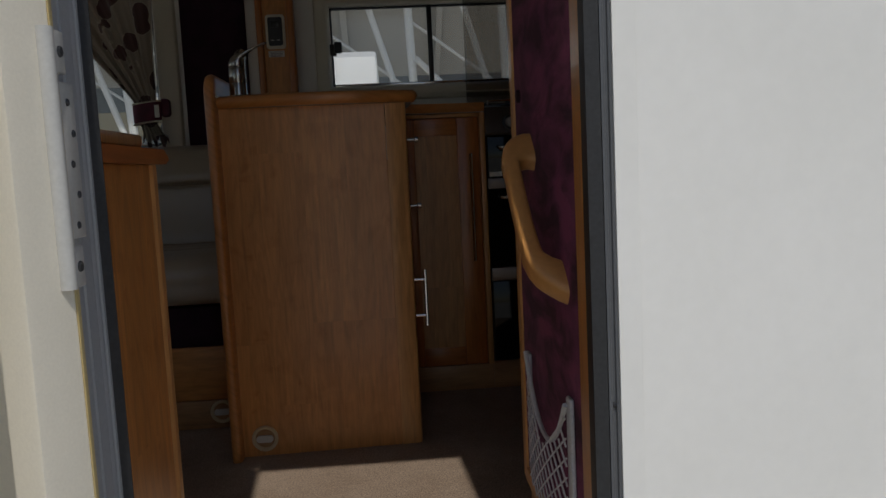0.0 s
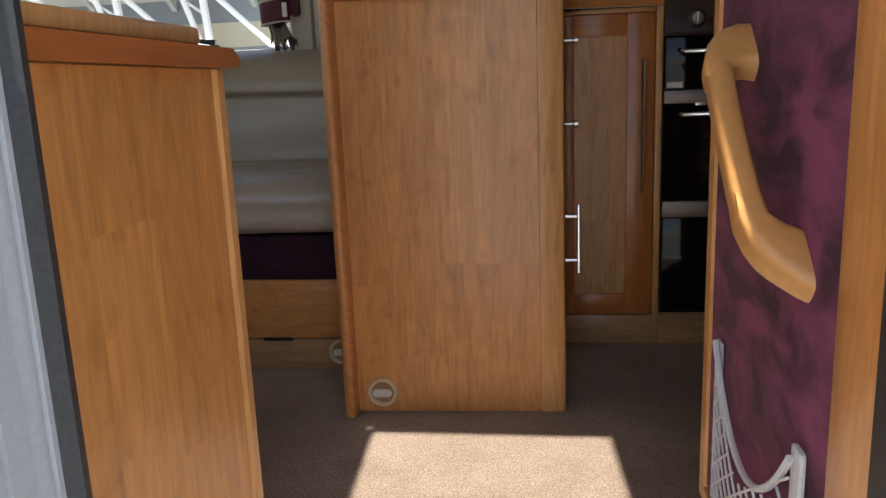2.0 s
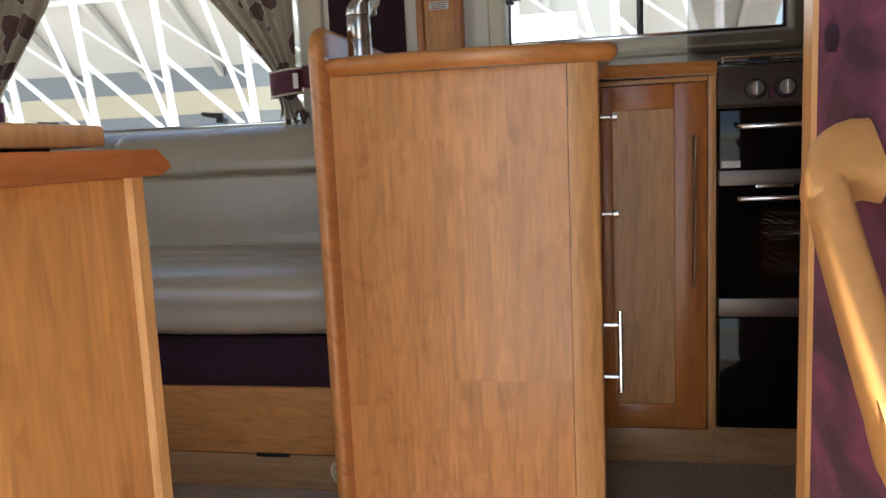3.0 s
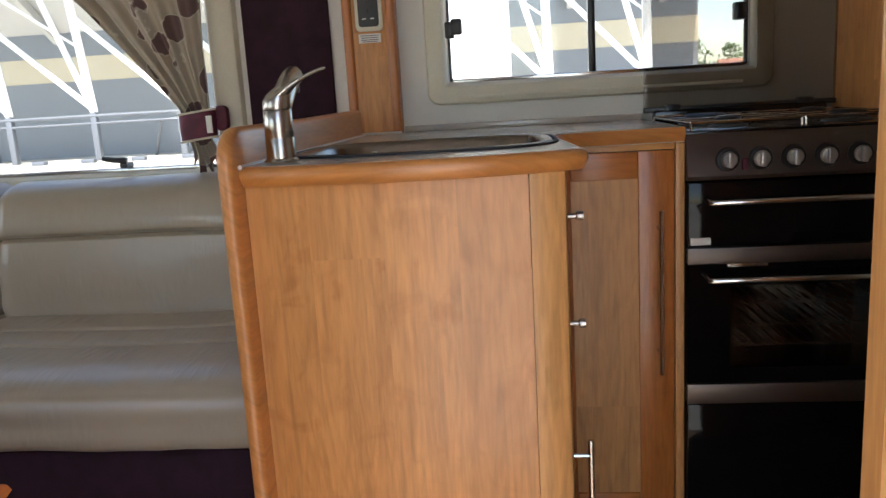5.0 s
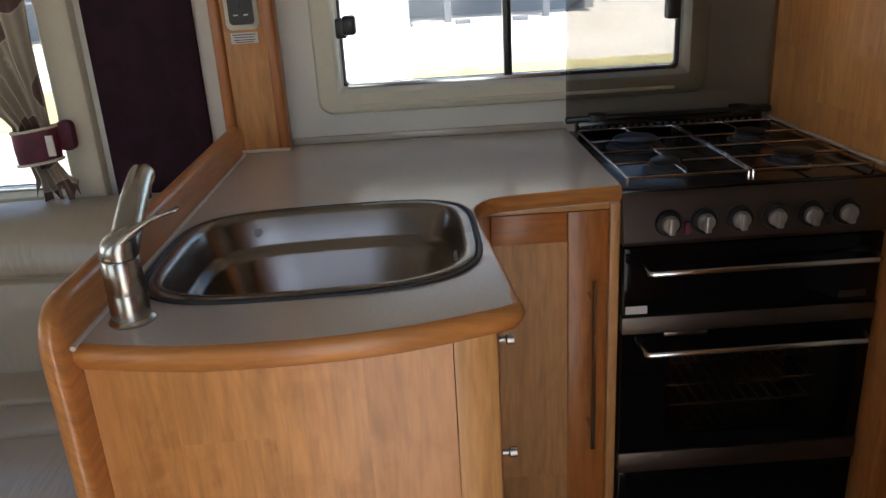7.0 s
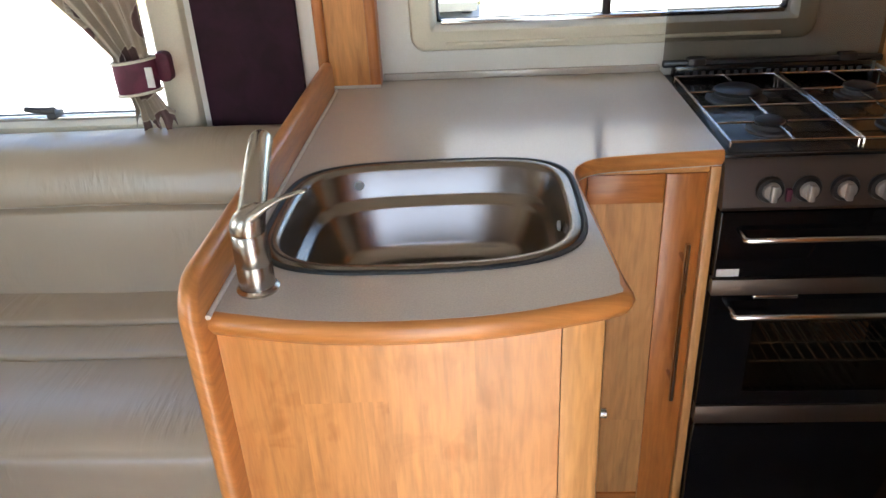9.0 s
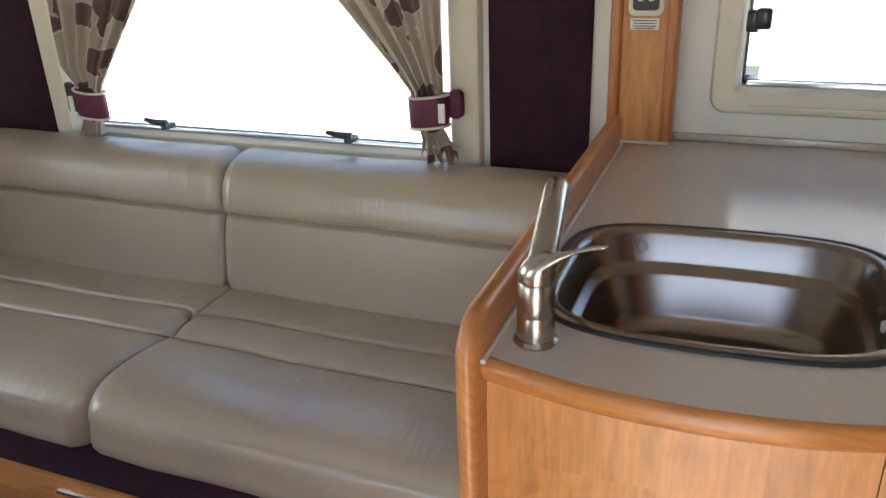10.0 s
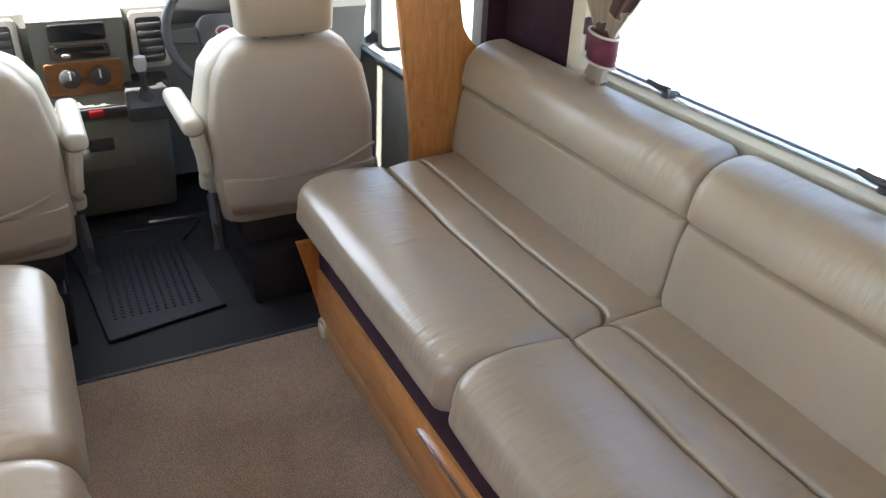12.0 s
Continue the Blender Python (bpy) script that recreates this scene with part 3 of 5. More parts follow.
def filled(outer, inner, lo, hi):
    """A slab with one hole."""
    bm = bmesh.new()
    loops = []
    for loop in (outer, inner):
        vs = [bm.verts.new((p[0], p[1], hi)) for p in loop]
        loops.append(vs)
        for a, b in zip(vs, vs[1:] + vs[:1]):
            bm.edges.new((a, b))
    bmesh.ops.triangle_fill(bm, use_beauty=True, edges=list(bm.edges), normal=(0, 0, 1))
    ext = bmesh.ops.extrude_face_region(bm, geom=list(bm.faces))
    for v in ext["geom"]:
        if isinstance(v, bmesh.types.BMVert):
            v.co.z = lo
    return bm


inset_edge = []
for i, p in enumerate(edge):
    way = (edge[min(i + 1, len(edge) - 1)] - edge[max(i - 1, 0)]).normalized()
    inset_edge.append(p + Vector((-way.y, way.x, 0)) * (0.012 if i < len(front) + 3 else 0.006))
outer = [(-0.2415, 2.283)] + inset_edge[1:] + [Vector((0.5, 3.288, 0)), Vector((-0.2415, 3.288, 0))]
part("worktop_slab", filled(outer, sink_ring(4.2, 0, 0.006), 0.9176, WT), M_LAMINATE, worktop)
rows = []
for i, p in enumerate(edge):
    way = (edge[min(i + 1, len(edge) - 1)] - edge[max(i - 1, 0)]).normalized()
    n = Vector((way.y, -way.x, 0))
    w = 0.013 if i < len(front) + 3 else 0.007
    rows.append([p - n * w + Vector((0, 0, z)) for z in (0.917, WT - 0.0005)][::1] + [p - n * w * 0.5 + Vector((0, 0, WT)), p + n * 0.000 + Vector((0, 0, WT - 0.005)), p + n * 0.003 + Vector((0, 0, WT - 0.014)), p - n * 0.001 + Vector((0, 0, 0.926)), p - n * 0.007 + Vector((0, 0, 0.918))])
part("front_lipping", loft(rows), M_LIP, worktop, "orange wood front lipping", 50)
part("seal_bead", tube([(-0.239, 2.265, WT), (-0.239, 3.21, WT)], 0.0035, 8), M_GASKET, worktop, "pale silicone bead")
part("upstand", box(-0.14, 0.497, 3.278, 3.29, WT, WT + 0.016, 0.003), M_LAMINATE, worktop)

sink = thing("sink", (-0.005, 2.55, 0.85), "stainless steel inset kitchen sink with a dark gasket", "sink")
rings = [sink_ring(4.2, WT + 0.0005, -0.006), sink_ring(4.2, WT + 0.004, -0.003), sink_ring(4.2, WT + 0.005, 0.002), sink_ring(4.2, WT + 0.004, 0.009), sink_ring(4.3, WT - 0.004, 0.015), sink_ring(4.4, WT - 0.045, 0.023), sink_ring(4.4, WT - 0.052, 0.027), sink_ring(4.2, WT - 0.054, 0.037), sink_ring(4.0, WT - 0.062, 0.042), sink_ring(3.8, WT - 0.12, 0.056), sink_ring(3.5, WT - 0.136, 0.066), sink_ring(3.2, WT - 0.141, 0.085), sink_ring(3.0, WT - 0.144, 0.13)]
bowl_bm = loft(rings, True, False)
bowl_bm.faces.new([v for v in bowl_bm.verts][-56:])
part("bowl", bowl_bm, M_STEEL, sink, "", 70)
part("gasket", loft([sink_ring(4.2, WT + 0.0003, -0.014), sink_ring(4.2, WT + 0.0035, -0.013), sink_ring(4.2, WT + 0.0045, -0.008), sink_ring(4.2, WT + 0.0006, -0.0055), sink_ring(4.2, WT + 0.0003, -0.014)], True, False), M_RUBBER, sink, "dark rubber gasket")
part("drain", lathe([(0.0, 0.0), (0.036, 0.0), (0.04, 0.003), (0.028, 0.004), (0.026, 0.001), (0.0, 0.001)], (0.03, 2.56, WT - 0.1436), "z", 24), M_CHROME, sink)
for p, ax in (((-0.12, 2.7, WT - 0.02), "y"), ((0.197, 2.53, WT - 0.02), "x")):
    part("overflow", lathe([(0.0, -0.003), (0.007, -0.002), (0.008, 0.002), (0.0, 0.003)], p, ax, 16), M_HINGE, sink)

tap = thing("tap", (-0.2, 2.3, WT), "brushed nickel single-lever kitchen tap", "tap")
part("foot", lathe([(0.0, 0.0), (0.0262, 0.0), (0.027, 0.003), (0.0235, 0.007), (0.0, 0.008)], (-0.2, 2.3, WT), "z", 28), M_CHROME, tap)
part("body", lathe([(0.0, 0.006), (0.0225, 0.006), (0.0222, 0.036), (0.0217, 0.037), (0.0217, 0.0385), (0.0222, 0.0395), (0.0215, 0.078), (0.0205, 0.0795), (0.0, 0.0795)], (-0.2, 2.3, WT), "z", 32), M_CHROME, tap, "", 50)
sp = smooth_line([(-0.2, 2.304, 1.022), (-0.203, 2.345, 1.046), (-0.209, 2.40, 1.069), (-0.216, 2.452, 1.082), (-0.218, 2.468, 1.083), (-0.219, 2.476, 1.0825)], 4)
part("spout", tube(sp, [0.0175 - 0.0015 * i / 16 for i in range(len(sp) - 4)] + [0.0155, 0.0145, 0.0115, 0.005], 18), M_CHROME, tap, "", 60)
part("nozzle", lathe([(0.0, -0.024), (0.0085, -0.024), (0.0095, -0.02), (0.0095, 0.0), (0.0, 0.0)], (-0.2165, 2.458, 1.078), "z", 16), M_CHROME, tap)
head = []
for z, dx, rx, ry in ((0.0805, 0.0, 0.0212, 0.0212), (0.083, 0.0, 0.0218, 0.0218), (0.094, 0.001, 0.0212, 0.0212), (0.103, 0.004, 0.0185, 0.0185), (0.110, 0.009, 0.0145, 0.0145), (0.1145, 0.014, 0.0085, 0.0085), (0.116, 0.016, 0.002, 0.002)):
    head.append([(-0.2 + dx + rx * math.cos(a), 2.3 + ry * math.sin(a), WT + z) for a in (2 * math.pi * k / 28 for k in range(28))])
lever = part("lever", loft(head), M_CHROME, tap, "", 60)
lv = smooth_line([(-0.2, 2.298, 1.041), (-0.182, 2.295, 1.056), (-0.165, 2.293, 1.067), (-0.148, 2.291, 1.075), (-0.132, 2.289, 1.081), (-0.118, 2.288, 1.085)], 4)
part("lever_arm", tube(lv, [max(0.0055, 0.0185 - 0.0013 * i) for i in range(len(lv) - 1)] + [0.003], 16, None, 0.5), M_CHROME, lever, "", 60)

tap.location += Vector((0.005, 0.031, 0.0))

vent = thing("floor_vent", (-0.184, 2.27, 0.05), "round cream heating vent low on the end panel", "vent")


def round_vent(owner, c, axis="y", flip=-1):
    part("ring", lathe([(0.0, 0.0), (0.034, 0.0), (0.035, 0.005 * flip), (0.032, 0.011 * flip), (0.027, 0.009 * flip), (0.025, 0.002 * flip), (0.0, 0.0015 * flip)], c, axis, 28), M_VENT, owner)
    flap = rounded(c[0] - 0.022, c[0] + 0.022, c[2] - 0.009, c[2] + 0.009, 0.008, 4)
    part("throat", lathe([(0.0, 0.0), (0.0255, 0.0), (0.0255, 0.0022 * flip), (0.0, 0.0024 * flip)], c, axis, 24), M_PLINTH, owner)
    part("flap", prism(flap, c[1] + 0.006 * flip, c[1] + 0.012 * flip, "y"), M_GASKET, owner, "pale swivel flap")


round_vent(vent, (-0.184, 2.2855, 0.05))

# ---- tall cupboard door and plinth beside the cooker ----
cup = thing("narrow_cabinet", (0.37, 2.95, 0), "cherry framed cupboard with a pale insert and long bar handle", "cabinet")
part("body", box(0.242, 0.4805, 2.79, 3.27, 0.085, 0.9), M_PLINTH, cup)
part("side_post", box(0.4815, 0.5, 2.768, 3.27, 0.0845, 0.9165, 0.003), M_EDGE, cup, "pale wood end post")
part("top_rail", box(0.242, 0.481, 2.774, 2.789, 0.9045, 0.9165, 0.002), M_EDGE_X, cup)
part("plinth", box(0.242, 0.4985, 2.778, 2.789, 0.001, 0.084, 0.001), M_PLINTH, cup)
leaf = part("door", box(0.270, 0.408, 2.781, 2.789, 0.13, 0.855), M_INSERT, cup, "pale wood door insert")
part("stile", box(0.242, 0.2705, 2.775, 2.79, 0.087, 0.903, 0.002), M_RED, leaf, "cherry wood stile")
part("stile", box(0.408, 0.4795, 2.775, 2.79, 0.087, 0.903, 0.002), M_RED, leaf, "cherry wood stile")
part("rail", box(0.271, 0.4075, 2.776, 2.79, 0.847, 0.903, 0.002), M_RED_X, leaf, "cherry wood rail")
part("rail", box(0.271, 0.4075, 2.776, 2.79, 0.087, 0.147, 0.002), M_RED_X, leaf, "cherry wood rail")
part("bar_handle", tube([(0.447, 2.735, 0.439), (0.447, 2.735, 0.785)], 0.0052), M_BAR, leaf, "long steel bar handle")
for z in (0.48, 0.745):
    part("handle_post", tube([(0.447, 2.776, z), (0.447, 2.735, z)], 0.004, 8), M_BAR, leaf)

# ---- cooker ----
cooker = thing("cooker", (0.71, 3.0, 0.1), "black glass and steel gas cooker with oven and grill", "cooker")
CX0, CX1, CF = 0.503, 0.970, 2.742
part("housing", plate_with_holes((CX0, 0.105), (CX1, 0.935), [(0.60, 0.905, 0.445, 0.655)], CF, 2.90, "y"), M_ENAMEL, cooker)
part("cavity", plate_with_holes((0.585, 0.43), (0.92, 0.67), [], 3.16, 3.18, "y"), M_CAVITY, cooker)
part("cavity_floor", box(0.585, 0.92, 2.905, 3.158, 0.43, 0.436), M_CAVITY, cooker)
part("fascia", prism([(2.72, 0.848), (2.716, 0.856), (2.728, 0.93), (2.736, 0.94), (2.745, 0.94), (2.745, 0.848)], CX0 - 0.002, CX1 + 0.002, "x"), M_FASCIA, cooker, "brushed steel control fascia")
for k in range(6):
    x = 0.579 + 0.0627 * k
    knob = part("knob", lathe([(0.0, 0.0), (0.0235, 0.0), (0.0245, -0.004), (0.022, -0.010), (0.016, -0.011)], (x, 2.7225, 0.888), "y", 24), M_BLACK, cooker, "black and silver control knob")
    part("knob_cap", lathe([(0.0, -0.010), (0.0158, -0.0102), (0.015, -0.018), (0.0125, -0.02), (0.0, -0.02)], (x, 2.7225, 0.888), "y", 24), M_KNOB, knob)
    part("knob_grip", box(x - 0.0055, x + 0.0055, 2.692, 2.704, 0.873, 0.903, 0.0025), M_KNOB, knob)
for x in (0.611, 0.861):
    part("button", box(x - 0.005, x + 0.005, 2.712, 2.722, 0.866, 0.889, 0.002), M_BAND if x < 0.7 else M_BLACK, cooker, "small ignition button")
part("grill_door", box(CX0, CX1, 2.722, 2.741, 0.712, 0.844, 0.003), M_GLOSS, cooker, "black glass grill door")
part("trim_strip", box(CX0 - 0.001, CX1 + 0.001, 2.718, 2.741, 0.676, 0.710, 0.002), M_FASCIA, cooker)
oven = part("oven_door", plate_with_holes((CX0, 0.42), (CX1, 0.674), [(0.588, 0.915, 0.452, 0.628)], 2.722, 2.741, "y"), M_GLOSS, cooker, "black glass oven door")
pane = part("oven_window", box(0.587, 0.916, 2.7235, 2.729, 0.451, 0.629), M_OVENGLASS, oven)
pane.visible_shadow = False
part("trim_strip", box(CX0 - 0.001, CX1 + 0.001, 2.718, 2.741, 0.374, 0.418, 0.002), M_FASCIA, cooker)
part("lower_panel", box(CX0, CX1, 2.722, 2.741, 0.108, 0.372, 0.003), M_GLOSS, cooker, "black glass lower panel")
for z in (0.806, 0.648):
    part("door_handle", tube([(0.538, 2.722, z + 0.006), (0.541, 2.690, z), (0.546, 2.687, z), (0.942, 2.687, z), (0.947, 2.690, z), (0.950, 2.722, z + 0.006)], 0.0055, 10), M_BAR, cooker, "steel door handle")
part("rating_label", box(0.508, 0.548, 2.7205, 2.7225, 0.716, 0.731), M_WHITE, cooker, "pale rating label")
part("rating_label", box(0.90, 0.95, 2.7205, 2.7225, 0.722, 0.735), M_FASCIA, cooker)
part("door_latch", box(0.58, 0.66, 2.7165, 2.72, 0.669, 0.677, 0.001), M_CHROME, cooker)
for z in (0.485, 0.53, 0.58):
    bm = bmesh.new()
    for k in range(13):
        x = 0.605 + 0.0243 * k
        tube([(x, 2.78, z), (x, 3.12, z)], 0.0026, 6, bm)
    for y in (2.78, 2.95, 3.12):
        tube([(0.60, y, z - 0.003), (0.902, y, z - 0.003)], 0.003, 6, bm)
    part("oven_rack", bm, M_CHROME, cooker, "chrome wire oven rack")
hob = part("hob_plate", box(CX0 - 0.004, CX1 + 0.004, 2.738, 3.262, 0.936, 0.946, 0.004), M_ENAMEL, cooker, "black enamel hob plate")
for x, y, r in ((0.614, 2.86, 0.030), (0.86, 2.86, 0.04), (0.614, 3.06, 0.05), (0.86, 3.06, 0.034)):
    ring = part("burner", lathe([(0.0, 0.0), (r + 0.012, 0.0), (r + 0.01, 0.004), (r, 0.006), (r, 0.014), (0.0, 0.014)], (x, y, 0.9455), "z", 24), M_DARKPL, hob, "dark gas burner")
    part("burner_cap", lathe([(0.0, 0.014), (r - 0.004, 0.014), (r - 0.003, 0.02), (r - 0.01, 0.024), (0.0, 0.024)], (x, y, 0.9455), "z", 24), M_BLACK, ring)
for x0, x1 in ((0.516, 0.732), (0.740, 0.957)):
    z, xm = 0.961, (x0 + x1) / 2
    support = part("pan_support", tube([(x0, 2.76, z), (x1, 2.76, z), (x1, 3.18, z), (x0, 3.18, z), (x0, 2.762, z)], 0.0029, 8), M_WIRE, cooker, "chrome wire pan support")
    wires = [[(xm, y0, z), (xm, y1, z)] for y0, y1 in ((2.76, 2.84), (2.885, 3.04), (3.10, 3.18))]
    wires += [[(x0, 2.96, z), (x1, 2.96, z)]]
    for y in (2.86, 3.06):
        wires += [[(x0, y, z), (xm - 0.022, y, z)], [(xm + 0.022, y, z), (x1, y, z)]]
    wires += [[(x, y, z), (x, y, 0.9455)] for x, y in ((x0, 2.76), (x1, 2.76), (x0, 3.18), (x1, 3.18))]
    for w in wires:
        part("wire", tube(w, 0.0026, 8), M_WIRE, support)
part("hinge_rail", box(0.52, 0.953, 3.21, 3.245, 0.946, 0.978, 0.006), M_ENAMEL, cooker)
for k in range(22):
    part("vent_slot", box(0.545 + 0.0178 * k, 0.554 + 0.0178 * k, 3.2085, 3.2105, 0.953, 0.964), M_DARKPL, cooker)
lid = part("glass_lid", prism(rounded(0.497, 0.974, 0.978, 1.43, 0.012, 4), 3.222, 3.228, "y", 0.001), M_SMOKE, cooker, "raised smoked glass lid")
lid.visible_shadow = False
part("lid_rail", box(0.496, 0.975, 3.216, 3.234, 0.972, 0.986, 0.003), M_BLACK, cooker)
for x in (0.57, 0.90):
    part("lid_hinge", box(x - 0.02, x + 0.02, 3.212, 3.24, 0.946, 0.992, 0.005), M_BLACK, cooker)
setting("cooker_plinth", box(0.4995, 0.979, 2.778, 2.79, 0.001, 0.092), M_PLINTH, "wood plinth board under the cooker")

cooker.location += Vector((0, 0.03, -0.008))

# tall cupboard side beyond the cooker
tall = thing("tall_cupboard", (1.2, 2.95, 0), "honey wood tall cupboard side panel beside the cooker", "cupboard")
part("side_panel", box(0.98, 1.0, 2.70, 3.288, 0.001, 1.92, 0.004), M_PANEL, tall)
part("front", box(1.0005, 1.6, 2.71, 2.73, 0.001, 1.92, 0.003), M_PANEL, tall)
part("seal_bead", tube([(0.976, 2.79, 0.949), (0.976, 3.27, 0.949)], 0.004, 8), M_GASKET, tall)

# wardrobe with the padded partition beside the entrance
ward = thing("wardrobe", (0.7, 1.4, 0), "honey wood wardrobe with a plum suede lined side", "wardrobe")
part("carcass", box(0.435, 1.033, 1.152, 1.718, 0.001, 1.92), M_PANEL, ward)
part("side_lining", box(0.425, 0.4345, 1.262, 1.721, 0.148, 1.90, 0.004), M_PURPLE, ward, "plum suede side lining")
part("front_post", prism([(0.421, 1.722), (0.425, 1.7185), (0.448, 1.7185), (0.448, 1.763), (0.429, 1.763), (0.422, 1.756)], 0.12, 1.92), M_EDGE, ward, "pale rounded front post")
part("rear_stile", box(0.421, 0.4345, 1.152, 1.261, 0.15, 1.92, 0.003), M_PANEL, ward)
part("bottom_rail", box(0.419, 0.4345, 1.152, 1.721, 0.12, 0.147, 0.003), M_EDGE_Y, ward)
part("foot_board", box(0.431, 0.4345, 1.415, 1.735, 0.001, 0.119), M_PLINTH, ward)
part("front_face", box(0.4485, 1.033, 1.7185, 1.76, 0.001, 1.92, 0.003), M_PANEL, ward)
part("press_stud", lathe([(0.0, 0.0), (0.012, 0.0), (0.011, -0.006), (0.0, -0.008)], (0.425, 1.668, 0.862), "x", 16), M_PLUM, ward, "dark plum stud")

grab = thing("grab_handle", (0.37, 1.44, 0.64), "bowed beech grab handle on the plum partition", "handle")
along, off, across = Vector((0, -0.747, -0.665)) * 1.045, Vector((-1, 0, 0)), Vector((0, 0.665, -0.747))
A = Vector((0.4245, 1.584, 0.779)) + across * 0.002
def oblong(centre, a, half_a, b, half_b, power):
    """A soft-cornered ring spanned by two directions."""
    turns = [2 * math.pi * k / 24 for k in range(24)]
    return [centre + a * (half_a * math.copysign(abs(math.cos(t)) ** power, math.cos(t))) + b * (half_b * math.copysign(abs(math.sin(t)) ** power, math.sin(t))) for t in turns]


line = smooth_line([(0.036, 0.040, 0.012), (0.075, 0.0405, 0.0135), (0.13, 0.041, 0.0135), (0.19, 0.0405, 0.0135), (0.235, 0.039, 0.014), (0.275, 0.033, 0.014)], 4)
part("grip", loft([oblong(A + along * p.x + off * p.y, across, 0.0185, off, p.z, 0.6) for p in line]), M_GRAB, grab, "", 60)
for rise in (((0.0002, 0.026, 0.034), (0.012, 0.024, 0.032), (0.024, 0.028, 0.031), (0.034, 0.036, 0.032), (0.042, 0.045, 0.032), (0.049, 0.052, 0.027), (0.0535, 0.057, 0.016)),
             ((0.0002, 0.302, 0.032), (0.012, 0.295, 0.031), (0.022, 0.286, 0.031), (0.031, 0.276, 0.033), (0.039, 0.265, 0.034), (0.046, 0.254, 0.03), (0.0515, 0.244, 0.018))):
    part("foot", loft([oblong(A + along * u + off * v, along, h, across, 0.0186 if v < 0.05 else 0.0165, 0.5) for v, u, h in rise]), M_GRAB, grab, "", 60)

net = thing("net_pocket", (0.42, 1.47, 0.15), "white elastic net pocket on the plum partition", "net pocket")


def net_top(y):
    u = (y - 1.325) / (1.64 - 1.325)
    return 0.395 - 0.40 * u * (1 - u)


for y, z0, z1 in ((1.648, 0.165, 0.395), (1.324, 0.16, 0.405)):
    part("strap", box(0.4175, 0.4245, y - 0.013, y + 0.013, z0, z1, 0.003), M_NET, net, "grey webbing strap")
bm = bmesh.new()
ys = [1.326 + 0.0158 * k for k in range(21)]
tube([(0.414, y, net_top(y)) for y in ys], 0.0042, 6, bm)
for k in range(-6, 12):
    for s in (1, -1):
        pts = []
        for i in range(24):
            u = i / 23
            y = 1.328 + 0.31 * u
            z = 0.155 + (k * 0.042 + s * u * 0.30 + (0.0 if s > 0 else 0.27)) * 0.7
            if 0.155 < z < net_top(y) - 0.002:
                pts.append((0.414 - 0.006 * math.sin(math.pi * u), y, z))
        if len(pts) > 2:
            tube(pts, 0.0016, 5, bm)
part("net", bm, M_NET, net)

# half-height unit beside the entrance, with its top and a folded flap
half = thing("half_height_unit", (-0.42, 1.38, 0), "honey wood half-height unit just inside the entrance", "cabinet")
part("carcass", box(-0.60, -0.232, 1.152, 1.585, 0.001, 0.768), M_PANEL, half)
part("end_panel", box(-0.2315, -0.216, 1.152, 1.588, 0.001, 0.768), M_PANEL, half)
part("corner_post", prism([(-0.24, 1.5885), (-0.216, 1.5885), (-0.211, 1.594), (-0.211, 1.612), (-0.218, 1.62), (-0.24, 1.62)], 0.001, 0.768), M_EDGE, half, "pale rounded corner post")
part("front", box(-0.60, -0.2405, 1.5885, 1.604, 0.02, 0.765, 0.002), M_PANEL, half)
part("top", prism([(1.152, 0.769), (1.622, 0.769), (1.642, 0.776), (1.638, 0.782), (1.618, 0.794), (1.152, 0.794)], -0.62, -0.197, "x"), M_TOP, half, "orange wood top with sloped edge")
part("catch", lathe([(0.0, 0.0), (0.009, 0.0), (0.009, 0.006), (0.0, 0.008)], (-0.2158, 1.57, 0.022), "x", 14), M_WHITE, half, "small white round catch")
flap = thing("folded_flap", (-0.43, 1.36, 0.794), "honey wood folded flap board lying on the unit", "flap")
part("board", box(-0.61, -0.216, 1.165, 1.568, 0.797, 0.817, 0.004), M_EDGE, flap)
part("rubber_pad", box(-0.26, -0.245, 1.48, 1.53, 0.794, 0.797), M_BLACK, flap)
part("rubber_pad", box(-0.60, -0.58, 1.2, 1.25, 0.794, 0.797), M_BLACK, flap)

